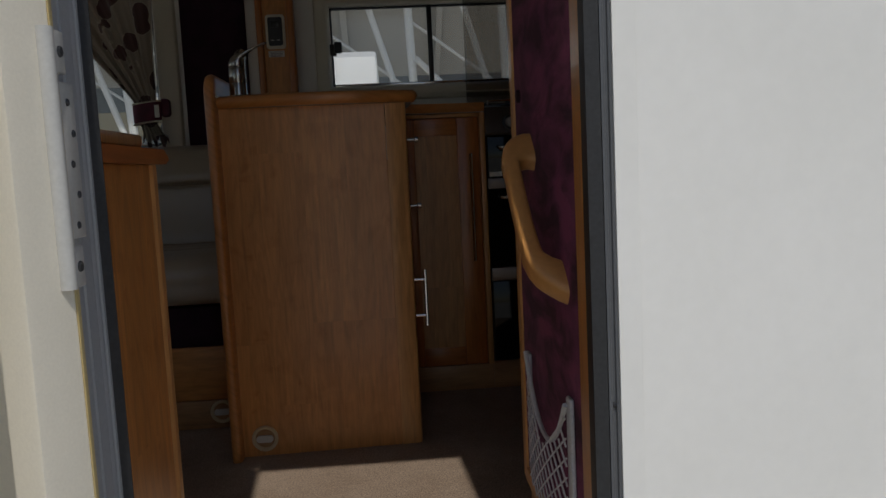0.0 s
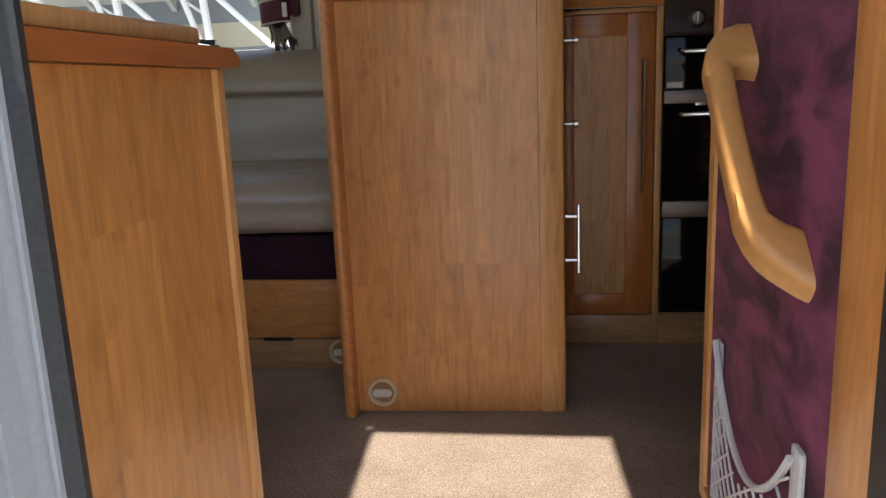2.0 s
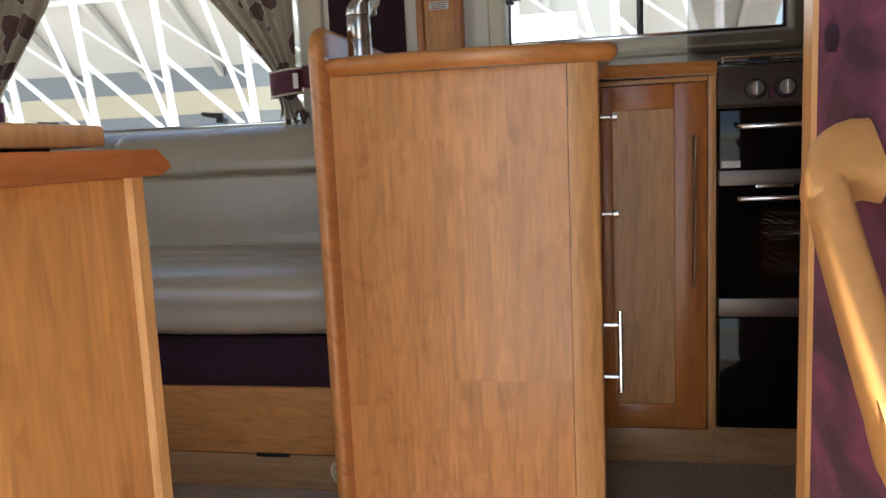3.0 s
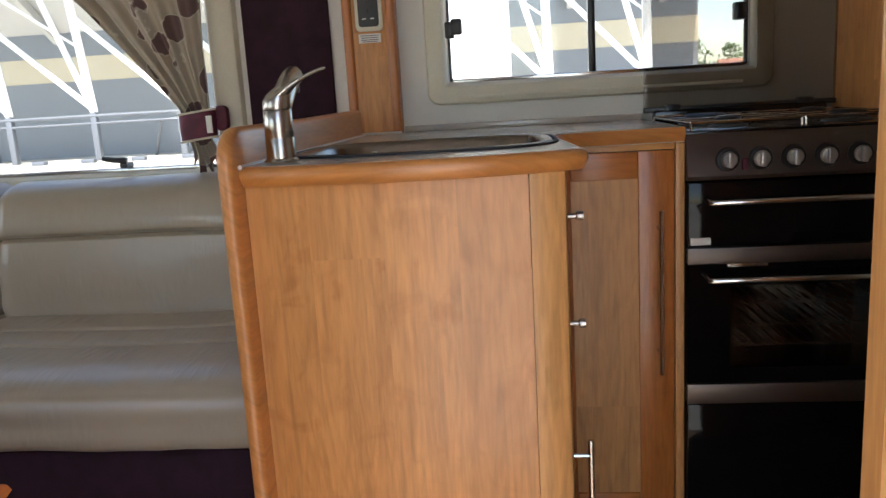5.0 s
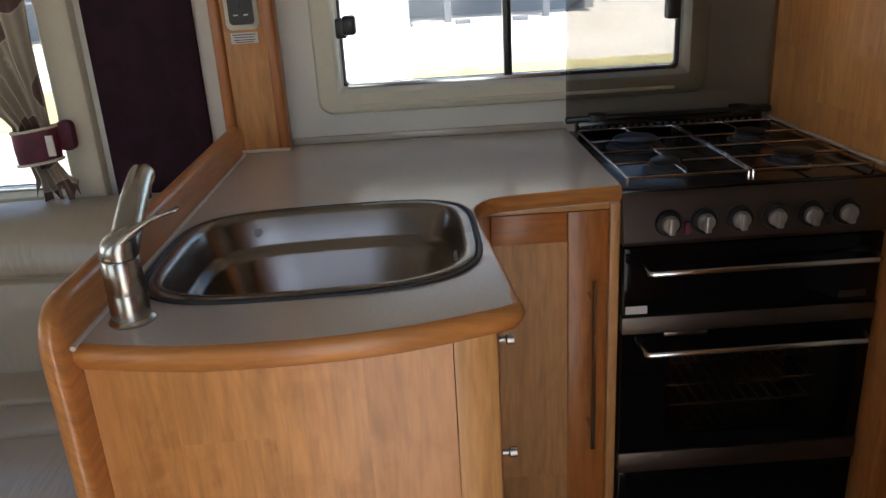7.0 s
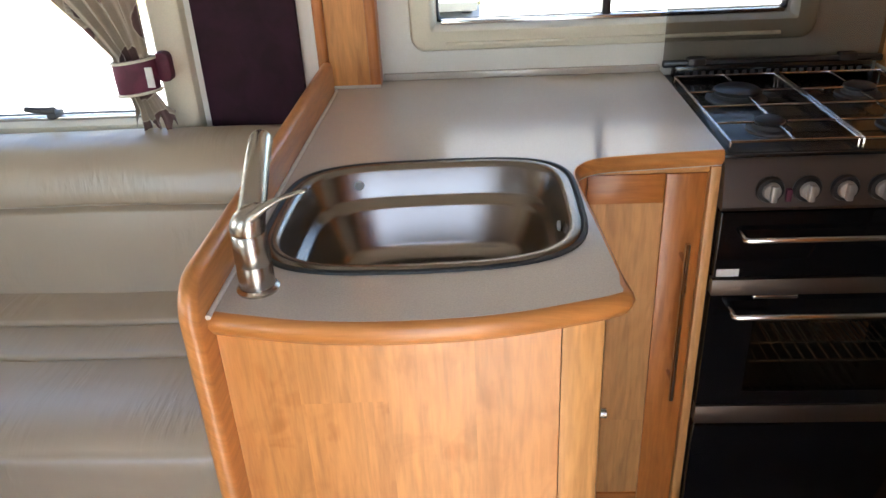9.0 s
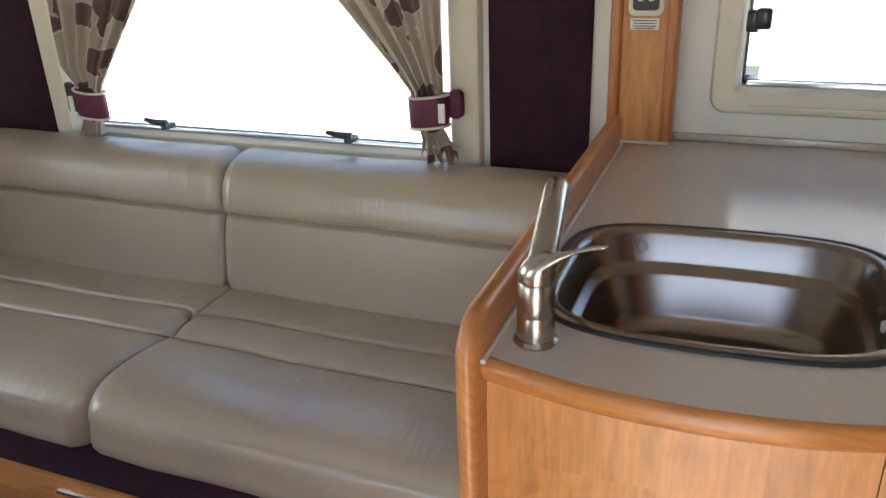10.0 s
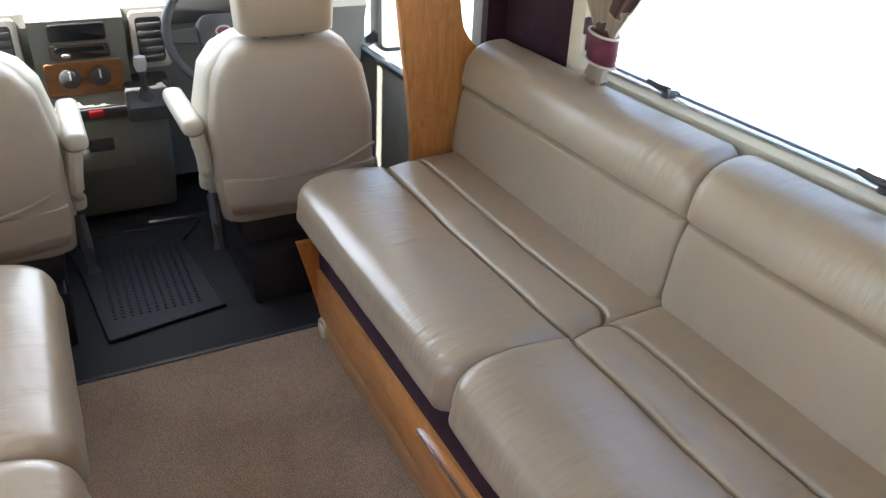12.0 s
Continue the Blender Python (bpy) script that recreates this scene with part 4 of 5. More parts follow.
# ---- windows ----


def window(name, op, width, label, split=None):
    x0, x1, z0, z1 = op
    w = thing(name, ((x0 + x1) / 2, IN_FAR, z0), label, "window", "", "structure")
    part("window_frame", ring_frame(x0 - width, x1 + width, z0 - width, z1 + width, 0.035, width - 0.004, IN_FAR - 0.03, IN_FAR + 0.02, 0.005), M_CREAM, w, "cream moulded inner frame")
    pane = part("pane", prism(rounded(x0 - 0.004, x1 + 0.004, z0 - 0.004, z1 + 0.004, 0.02, 4), IN_FAR + 0.012, IN_FAR + 0.018, "y"), M_GLASS, w)
    pane.visible_shadow = False
    part("pane_seal", ring_frame(x0 - 0.006, x1 + 0.006, z0 - 0.006, z1 + 0.006, 0.02, 0.012, IN_FAR + 0.004, IN_FAR + 0.022, 0.002), M_RUBBER, w)
    part("sill_strip", box(x0 + 0.01, x1 - 0.01, IN_FAR - 0.012, IN_FAR + 0.008, z0 - 0.006, z0 + 0.006, 0.002), M_BAR, w, "bright metal sill strip")
    if split:
        part("pane_bar", box(split - 0.0095, split + 0.0095, IN_FAR - 0.004, IN_FAR + 0.02, z0, z1, 0.003), M_BLACK, w)
    part("blind_cassette", box(x0 - width, x1 + width, IN_FAR - 0.06, IN_FAR, z1 + 0.03, z1 + 0.10, 0.01), M_CREAM, w)
    part("blind_pull", box(x0 + 0.02, x1 - 0.02, IN_FAR - 0.036, IN_FAR - 0.029, z0 - width + 0.014, z0 - width + 0.022, 0.002), M_CREAM, w)
    return w


nw = thing("window_3", (-1.27, 1.15, 0.9), "plain cream framed window above the bench", "window", "", "structure")
g = part("pane", box(NW[0], NW[1], 1.12, 1.126, NW[2], NW[3]), M_GLASS, nw)
g.visible_shadow = False
kw = window("window_1", KW, 0.06, "cream framed kitchen window with a dark centre bar", 0.37)
sw = window("window_2", SW, 0.085, "cream framed sofa window with catches")
for x in (-1.53, -0.94):
    c = part("window_catch", box(x - 0.012, x + 0.012, 3.245, 3.29, 0.892, 0.908, 0.005), M_DARKPL, sw, "dark plastic window catch")
    part("catch_lever", tube(smooth_line([(x + 0.012, 3.25, 0.914), (x - 0.02, 3.243, 0.916), (x - 0.055, 3.24, 0.922)], 3), [0.009, 0.009, 0.0085, 0.008, 0.0075, 0.007, 0.006], 10), M_DARKPL, c)
kc = part("window_catch", box(-0.013, 0.012, 3.24, 3.27, 1.185, 1.228, 0.005), M_BLACK, kw, "black window catch")
part("catch_lever", box(0.004, 0.034, 3.225, 3.25, 1.192, 1.234, 0.007), M_BLACK, kc)
part("window_catch", box(0.72, 0.75, 3.24, 3.27, 1.185, 1.228, 0.005), M_BLACK, kw, "black window catch")
cl = part("window_catch", box(-1.862, -1.835, 3.235, 3.28, 0.93, 0.985, 0.006), M_BLACK, sw, "black window catch")
part("catch_lever", box(-1.85, -1.83, 3.225, 3.245, 0.94, 1.02, 0.006), M_BLACK, cl)

# plum wall panels and the socket pillar
for x0, x1 in ((-0.565, -0.325), (-2.33, -1.965)):
    p = thing("wall_panel", ((x0 + x1) / 2, 3.285, 0.7), "dark plum cloth covered wall panel behind the sofa", "wall panel", "plum wall panels")
    part("padding", box(x0, x1, 3.272, 3.289, 0.55, 1.92, 0.006), M_PLUM, p)
pil = thing("socket_pillar", (-0.2, 3.25, WT), "honey wood pillar with a power socket", "pillar")
part("core", box(-0.256, -0.166, 3.245, 3.289, WT + 0.001, 1.92), M_PANEL, pil)
for x in (-0.2685, -0.1535):
    part("moulding", prism(rounded(x - 0.0125, x + 0.0125, 3.233, 3.288, 0.009, 4), WT + 0.001, 1.92), M_RED, pil, "rounded cherry moulding")
part("seal_bead", tube([(-0.281, 3.232, WT + 0.002), (-0.141, 3.232, WT + 0.002)], 0.004, 8), M_GASKET, pil)
SOCKET_DY = Vector((-0.002, 0.023, 0.012))
socket = thing("power_socket", (-0.206, 3.22, 1.26), "cream framed dark grey power socket on the pillar", "socket")
part("plate", prism(rounded(-0.243, -0.172, 1.205, 1.33, 0.012, 5), 3.211, 3.2215, "y", 0.002), M_CREAM, socket)
part("insert", prism(rounded(-0.234, -0.181, 1.216, 1.32, 0.008, 5), 3.2075, 3.211, "y", 0.001), M_DARKPL, socket, "dark grey insert")
for x, z in ((-0.219, 1.236), (-0.197, 1.236)):
    part("slot", box(x - 0.005, x + 0.005, 3.2065, 3.2078, z - 0.0015, z + 0.0015), M_WHITE, socket)
part("slot", box(-0.21, -0.206, 3.2065, 3.2078, 1.25, 1.26), M_BLACK, socket)
part("switch", box(-0.222, -0.193, 3.2045, 3.2078, 1.282, 1.305, 0.002), M_BLACK, socket)
socket.location += SOCKET_DY
sticker = thing("notice_sticker", (-0.21, 3.2215, 1.187), "small white notice with unreadable lines under socket", "sticker")
part("paper", box(-0.239, -0.18, 3.2203, 3.2217, 1.176, 1.199), M_WHITE, sticker)
for k, (z, w) in enumerate(((1.1945, 0.05), (1.189, 0.044), (1.1835, 0.047), (1.179, 0.04))):
    part("line", box(-0.2095 - w / 2, -0.2095 + w / 2, 3.2198, 3.2204, z - 0.0009, z + 0.0009), M_BAND, sticker)

sticker.location += SOCKET_DY

# ---- sofa ----


def cushion(name, profile, x0, x1, r, parent, material=M_LEATHER, label="", sag=0.0, seed=0):
    """Skins a side profile (y, z) along x, rounded at both ends."""
    prof = smooth_line([(0, a, b) for a, b in profile], 5, True)
    cy = sum(p.y for p in prof) / len(prof)
    cz = sum(p.z for p in prof) / len(prof)
    stations = [(x0 + r * (1 - math.cos(a)), r * (1 - math.sin(a))) for a in (radians(d) for d in (0, 20, 40, 60, 80))]
    inner = [(x0 + r + (x1 - x0 - 2 * r) * k / 14, 0.0) for k in range(15)]
    stations = stations + inner + [(x0 + x1 - x, s) for x, s in reversed(stations)]
    rings = []
    for x, s in stations:
        ring = []
        for p in prof:
            d = Vector((0, p.y - cy, p.z - cz))
            ln = d.length
            q = Vector((x, cy, cz)) + d * max(0.2, (ln - s) / ln)
            u = (x - x0) / (x1 - x0)
            q.z += -sag * math.sin(math.pi * u) * (1 if p.z > cz else 0)
            q += Vector((0, 1, 1)) * 0.0025 * noise.noise(Vector((x * 9 + seed, p.y * 7, p.z * 7)))
            ring.append(q)
        rings.append(ring)
    return part(name, loft(rings), material, parent, label, 75)


SEAT = [(y, z + 0.022 if z > 0.4 else z) for y, z in [(2.545, 0.380), (2.525, 0.422), (2.537, 0.470), (2.575, 0.497), (2.65, 0.509), (2.74, 0.506), (2.788, 0.503), (2.805, 0.498), (2.813, 0.481), (2.821, 0.498), (2.839, 0.503), (2.887, 0.5045), (2.918, 0.503), (2.935, 0.498), (2.943, 0.481), (2.951, 0.498), (2.97, 0.502), (3.05, 0.502), (3.12, 0.497), (3.13, 0.432), (3.1, 0.372), (2.8, 0.370)]]
BACK = [(y, z + 0.026) for y, z in [(3.085, 0.478), (3.078, 0.53), (3.083, 0.62), (3.094, 0.682), (3.098, 0.694), (3.112, 0.702), (3.097, 0.710), (3.092, 0.722), (3.096, 0.75), (3.115, 0.80), (3.15, 0.832), (3.20, 0.845), (3.245, 0.84), (3.262, 0.80), (3.255, 0.7), (3.24, 0.55), (3.2, 0.478)]]
sofa = thing("sofa", (-1.2, 2.85, 0), "taupe leather bench sofa on a honey wood base", "sofa")
part("base_front", box(-2.135, -0.278, 2.556, 2.576, 0.090, 0.25, 0.002), M_PANEL_X, sofa, "honey wood drawer front")
part("lower_board", box(-2.135, -0.278, 2.562, 2.58, 0.001, 0.086, 0.002), M_PLINTH, sofa)
part("base_end", prism([(2.50, 0.35), (2.545, 0.17), (2.58, 0.001), (3.2, 0.001), (3.2, 0.35)], -2.155, -2.136, "x", 0.003), M_RED, sofa, "shaped cherry base end")
part("base_core", box(-2.13, -0.28, 2.58, 3.26, 0.001, 0.369), M_PLUM, sofa)
part("plum_band", box(-2.135, -0.278, 2.566, 2.58, 0.25, 0.369, 0.002), M_PLUM, sofa, "dark plum cloth band")
cushion("seat_cushion", SEAT, -2.225, -1.241, 0.045, sofa, sag=0.006)
cushion("seat_cushion", SEAT, -1.239, -0.28, 0.045, sofa, sag=0.006, seed=5)
cushion("back_cushion", BACK, -2.27, -1.256, 0.04, sofa, seed=9)
cushion("back_cushion", BACK, -1.252, -0.28, 0.04, sofa, seed=13)
part("drawer_pull", box(-1.40, -1.03, 2.545, 2.557, 0.212, 0.221, 0.002), M_BAR, sofa, "slim steel drawer pull")
part("finger_slot", box(-0.57, -0.49, 2.5535, 2.562, 0.083, 0.092), M_BLACK, sofa)
for x in (-0.352, -2.095):
    v = thing("floor_vent", (x, 2.56, 0.05), "round cream heating vent low on the sofa base", "vent")
    round_vent(v, (x, 2.5498, 0.052))

sofa.location += Vector((0.005, -0.012, 0.0))

# pillar board at the cab end of the sofa
end = thing("sofa_end_board", (-2.285, 3.1, 0), "honey wood end board between sofa and cab", "panel")
out = smooth_line([(2.93, 0.36, 0), (2.925, 0.6, 0), (2.89, 0.9, 0), (2.85, 1.3, 0), (2.84, 1.92, 0)], 4)
back = smooth_line([(3.26, 1.92, 0), (3.10, 1.6, 0), (3.07, 1.2, 0), (3.085, 0.98, 0), (3.13, 0.85, 0), (3.27, 0.80, 0)], 4)
part("board", prism([(p.x, p.y) for p in out] + [(p.x, p.y) for p in back] + [(3.27, 0.36)], -2.30, -2.275, "x", 0.006), M_PANEL, end)
part("foot", box(-2.30, -2.275, 2.95, 3.26, 0.0, 0.36, 0.003), M_PANEL, end)

# bench on the entrance side
bench = thing("bench_seat", (-1.3, 1.5, 0), "taupe leather bench seat on the entrance side", "sofa")
mirror = [(1.87 - (y - 2.545), z) for y, z in SEAT]
cushion("seat_cushion", mirror, -2.03, -1.345, 0.045, bench, seed=21)
cushion("seat_cushion", mirror, -1.34, -0.66, 0.045, bench, seed=25)
part("base", box(-2.0, -0.645, 1.24, 1.82, 0.001, 0.352), M_PANEL_X, bench)
part("plum_band", box(-2.0, -0.645, 1.8205, 1.832, 0.25, 0.352, 0.002), M_PLUM, bench)
mb = [(1.87 - (y - 2.545), z) for y, z in BACK]
cushion("back_cushion", mb, -2.03, -0.66, 0.04, bench, seed=31)

bench.location += Vector((0.02, -0.04, 0.0))

# ---- curtains ----


def curtain(x_edge, x_in, x_tie, flip, label):
    """A gathered curtain: wide at the top, drawn to a tie low at the window's side, with a short flared tail."""
    c = thing("curtain", (x_tie, 3.21, 0.9), label, "curtain", "sofa window curtains")
    rings, n = [], 60
    for z, a, b, depth in ((1.60, x_edge, x_in, 0.03), (1.45, x_edge, x_in - flip * 0.04, 0.032), (1.30, x_edge + flip * 0.005, x_tie + flip * 0.27, 0.03), (1.18, x_edge + flip * 0.008, x_tie + flip * 0.17, 0.028), (1.09, x_edge + flip * 0.008, x_tie + flip * 0.095, 0.024), (1.03, x_tie - flip * 0.035, x_tie + flip * 0.05, 0.018), (0.985, x_tie - flip * 0.03, x_tie + flip * 0.04, 0.014), (0.945, x_tie - flip * 0.032, x_tie + flip * 0.03, 0.014), (0.91, x_tie - flip * 0.05, x_tie + flip * 0.022, 0.02), (0.868, x_tie - flip * 0.07, x_tie + flip * 0.026, 0.026)):
        front, rear = [], []
        for k in range(n):
            u = k / (n - 1)
            x = a + (b - a) * u
            w = math.sin(u * 30 + 1.2 * math.sin(z * 5)) + 0.4 * math.sin(u * 67 + z * 9)
            zz = z + (0.03 * math.sin(u * 22) if z < 0.88 else 0)
            front.append(Vector((x, 3.212 + depth * 0.5 * w, zz)))
            rear.append(Vector((x, 3.2145 + depth * 0.5 * w, zz)))
        rings.append(front + rear[::-1])
    fine = []
    for a, b in zip(rings, rings[1:]):
        for s in range(3):
            t = s / 3
            fine.append([p.lerp(q, t) for p, q in zip(a, b)])
    fine.append(rings[-1])
    part("cloth", loft(fine), M_CURTAIN, c, "", 80)
    band, trim = [], []
    for dz, k in ((-0.038, 0.94), (-0.03, 1.0), (0.0, 1.03), (0.03, 1.02), (0.036, 0.96)):
        band.append([Vector((x_tie + flip * 0.003 + 0.050 * k * math.cos(a), 3.212 + 0.030 * k * math.sin(a), 0.985 + dz - flip * 0.12 * 0.05 * math.cos(a))) for a in (2 * math.pi * i / 28 for i in range(28))])
    part("tieback", loft(band), M_BAND, c, "burgundy satin tieback")
    for dz in (-0.037, 0.036):
        ring = [Vector((x_tie + flip * 0.003 + 0.051 * math.cos(a), 3.212 + 0.031 * math.sin(a), 0.985 + dz - flip * 0.006 * math.cos(a))) for a in (2 * math.pi * i / 28 for i in range(29))]
        part("piping", tube(ring, 0.0035, 6), M_SEAT_PALE, c, "cream piping")
    part("tie_loop", prism(rounded(x_tie - flip * 0.060 - 0.018, x_tie - flip * 0.060 + 0.018, 0.968, 1.035, 0.014, 4), 3.212, 3.24, "y", 0.006), M_BAND, c)
    part("tag", box(x_tie - flip * 0.04 - 0.008, x_tie - flip * 0.04 + 0.008, 3.180, 3.1835, 0.965, 1.01), M_WHITE, c, "pale clasp")
    return c


right_curtain = curtain(-0.655, -1.16, -0.70, -1, "leaf patterned curtain drawn to a burgundy tieback")
left_curtain = curtain(-1.845, -1.38, -1.765, 1, "leaf patterned curtain drawn to a burgundy tieback")
left_curtain.location += Vector((0.02, 0, -0.018))
right_curtain.location += Vector((0.010, 0, 0.014))
rail = thing("curtain_rail", (-1.27, 3.21, 1.6), "white curtain rail above the sofa window", "curtain rail")
part("rail", box(-1.95, -0.6, 3.2, 3.262, 1.59, 1.615, 0.004), M_WHITE, rail)

# ---- cab ----
setting("cab_wall_offside", plate_with_holes((-3.9, -0.45), (-2.34, 1.62), [(-3.45, -2.40, 0.55, 1.45)], 3.20, 3.245, "y"), M_GREYPL, "grey lined cab side with the driver's window")
# Passenger window left out: this solid side blocks sun from the cab floor.
setting("cab_wall_nearside", plate_with_holes((-3.9, -0.45), (-2.34, 1.62), [], 1.12, 1.165, "y"), M_GREYPL, "grey lined cab side by the passenger seat, closed to block sun")
setting("cab_ceiling", box(-3.1, -2.34, 1.165, 3.2, 1.56, 1.62), M_CEIL, "pale cab roof lining")
setting("cab_bulkhead", box(-2.34, -2.31, 1.12, 3.29, 1.55, 1.93), M_WALL, "pale bulkhead above the cab")
setting("cab_front", box(-3.9, -3.62, 1.165, 3.2, -0.45, 0.6), M_SHELL, "white cab front below the windscreen")
setting("cab_return_offside", box(-2.34, -2.305, 3.20, 3.289, -0.3, 1.92), M_PLUM, "dark lining where cab meets body")
ws = thing("windscreen", (-3.35, 2.2, 1.2), "wide raked windscreen", "window", "", "structure")
g = part("pane", prism([(-3.64, 0.80), (-3.63, 0.80), (-3.06, 1.56), (-3.07, 1.56)], 1.165, 3.2, "y"), M_GLASS, ws)
g.visible_shadow = False
for y in (1.12, 3.185):
    part("screen_pillar", prism([(-3.66, 0.78), (-3.60, 0.78), (-3.03, 1.56), (-3.09, 1.56)], y, y + 0.06, "y"), M_GREYPL, ws)
dw = thing("driver_window", (-2.98, 3.22, 0.8), "driver's door window with dark seal", "window", "", "structure")
g = part("pane", box(-3.45, -2.40, 3.22, 3.224, 0.55, 1.45), M_GLASS, dw)
g.visible_shadow = False
part("seal", box(-3.45, -2.40, 3.19, 3.215, 0.54, 0.56, 0.004), M_BLACK, dw)
part("seal", box(-2.86, -2.83, 3.19, 3.215, 0.56, 1.45, 0.004), M_BLACK, dw)
mir = thing("wing_mirror", (-3.2, 3.4, 0.9), "black wing mirror outside the driver's window", "mirror")
part("shell", prism(rounded(3.30, 3.52, 0.72, 1.04, 0.04, 5), -3.12, -3.02, "x", 0.015), M_BLACK, mir)
part("arm", tube([(-3.02, 3.20, 0.78), (-3.07, 3.26, 0.76), (-3.07, 3.32, 0.8)], 0.025, 10), M_BLACK, mir)
part("mirror_glass", prism(rounded(3.315, 3.505, 0.74, 1.02, 0.03, 5), -3.0195, -3.017, "x"), M_CHROME, mir)

mir.location += Vector((-0.45, 0.02, -0.22))

# dashboard
dash = thing("dashboard", (-3.3, 2.2, 0), "grey plastic dashboard with centre console", "dashboard")
prof = [(-3.62, 0.80), (-3.4, 0.80), (-3.2, 0.785), (-3.13, 0.765), (-3.12, 0.72), (-3.17, 0.62), (-3.2, 0.48), (-3.26, 0.40), (-3.32, 0.2), (-3.36, 0.0), (-3.62, 0.0)]
part("body", prism(prof, 1.168, 3.195, "y", 0.0), M_GREYPL, dash)
cons = part("centre_console", prism([(-3.3, 0.80), (-3.12, 0.775), (-3.086, 0.745), (-3.1355, 0.47), (-3.09, 0.43), (-3.09, 0.38), (-3.12, 0.35), (-3.15, 0.12), (-3.2, 0.0), (-3.36, 0.0)], 1.94, 2.25, "y", 0.006), M_GREYPL, dash)
part("lower_console", prism([(-3.11, 0.41), (-3.095, 0.38), (-3.14, 0.1), (-3.19, -0.05), (-3.36, -0.05), (-3.36, 0.41)], 1.86, 2.36, "y", 0.02), M_GREYPL, dash)
def facing(y0, y1, z0, z1, out=0.0, r=0.01, thick=0.012, lean=0.18):
    """A panel on the console's sloping face."""
    rr = rounded(y0, y1, z0, z1, r, 4)
    def x_at(z):
        return -3.086 - (0.745 - z) * lean
    return loft([[(x_at(b) - 0.01, a, b) for a, b in rr], [(x_at(b) + out + thick - 0.003, a, b) for a, b in rr], [(x_at(b) + out + thick, a + (-0.003 if a > (y0 + y1) / 2 else 0.003), b + (-0.003 if b > (z0 + z1) / 2 else 0.003)) for a, b in rr]])
part("display", facing(2.0, 2.185, 0.672, 0.735), M_BLACK, cons, "dark display slot")
radio = part("radio", facing(1.995, 2.19, 0.605, 0.662), M_FASCIA, cons, "silver radio")
part("radio_slot", facing(2.01, 2.175, 0.632, 0.654, 0.004), M_BLACK, radio)
part("radio_knob", facing(2.03, 2.06, 0.614, 0.629, 0.012, 0.007), M_KNOB, radio)
heat = part("heater_panel", facing(1.965, 2.225, 0.468, 0.595), M_WALNUT, cons, "wood trim heater panel")
for y in (2.045, 2.145):
    part("heater_dial", lathe([(0.0, 0.0), (0.038, 0.0), (0.036, 0.02), (0.03, 0.024), (0.0, 0.025)], (-3.117, y, 0.538), "x", 24), M_DARKPL, heat, "dark heater dial")
    part("dial_mark", box(-3.092, -3.088, y - 0.003, y + 0.003, 0.535, 0.565), M_WHITE, heat)
part("switch_strip", box(-3.11, -3.082, 1.975, 2.215, 0.384, 0.424, 0.004), M_DARKPL, cons)
part("hazard_button", box(-3.09, -3.077, 2.082, 2.132, 0.391, 0.417, 0.003), Mat("red_button", (0.35, 0.01, 0.015), 0.4).m, cons, "red hazard button")
part("cubby_door", box(-3.135, -3.105, 1.985, 2.215, 0.17, 0.33, 0.008), M_GREYPL, cons)
part("cubby_pull", box(-3.115, -3.098, 2.06, 2.15, 0.25, 0.30, 0.006), M_DARKPL, cons)
for y in (1.845, 2.335):
    v = part("air_vent", prism(rounded(y - 0.066, y + 0.066, 0.55, 0.755, 0.02, 4), -3.16, -3.105, "x", 0.006), M_KNOB, dash, "silver framed air vent")
    part("vent_well", prism(rounded(y - 0.046, y + 0.046, 0.572, 0.735, 0.014, 4), -3.106, -3.1015, "x"), M_BLACK, v, "black vent well")
    for k in range(5):
        part("vent_slat", box(-3.102, -3.094, y - 0.04, y + 0.04, 0.585 + 0.029 * k, 0.600 + 0.029 * k, 0.002), M_DARKPL, v)
part("instrument_hood", prism([(p.x, p.y) for p in smooth_line([(2.40, 0.70, 0), (2.42, 0.80, 0), (2.5, 0.87, 0), (2.62, 0.88, 0), (2.74, 0.85, 0), (2.78, 0.70, 0)], 4)], -3.4, -3.10, "x", 0.01), M_DARKPL, dash)
part("cup_tray", box(-3.12, -3.04, 1.72, 1.88, 0.44, 0.50, 0.015), M_DARKPL, dash)
dash.location += Vector((-0.07, -0.045, 0.065))
gear = thing("gear_lever", (-3.04, 2.30, 0.42), "silver and black gear lever on the dash", "gear lever")
part("gaiter", lathe([(0.0, -0.03), (0.05, -0.03), (0.045, 0.0), (0.03, 0.03), (0.015, 0.06), (0.0, 0.06)], (-3.06, 2.30, 0.44), "z", 16), M_BLACK, gear)
part("mount", prism([(-3.25, 0.52), (-3.1, 0.5), (-3.0, 0.44), (-3.0, 0.39), (-3.1, 0.36), (-3.25, 0.36)], 2.23, 2.40, "y", 0.01), M_DARKPL, gear)
part("stick", tube([(-3.06, 2.30, 0.45), (-3.03, 2.295, 0.57)], 0.012, 10), M_DARKPL, gear)
part("knob", lathe([(0.0, -0.02), (0.018, -0.015), (0.024, 0.01), (0.02, 0.035), (0.0, 0.042)], (-3.028, 2.294, 0.585), "z", 16), M_ALU, gear, "silver gear knob")
part("key", tube([(-3.05, 2.37, 0.52), (-3.03, 2.39, 0.5)], 0.012, 8), M_BLACK, gear)

wheel = thing("steering_wheel", (-2.92, 2.57, 0.72), "dark grey steering wheel with a round emblem", "steering wheel")
tilt = Matrix.Rotation(radians(-28), 3, "Y")
C = Vector((-2.92, 2.57, 0.725))
def wp(y, z, x=0.0):
    return C + tilt @ Vector((x, y, z))
ring = [wp(0.195 * math.cos(a), 0.195 * math.sin(a)) for a in (2 * math.pi * i / 40 for i in range(41))]
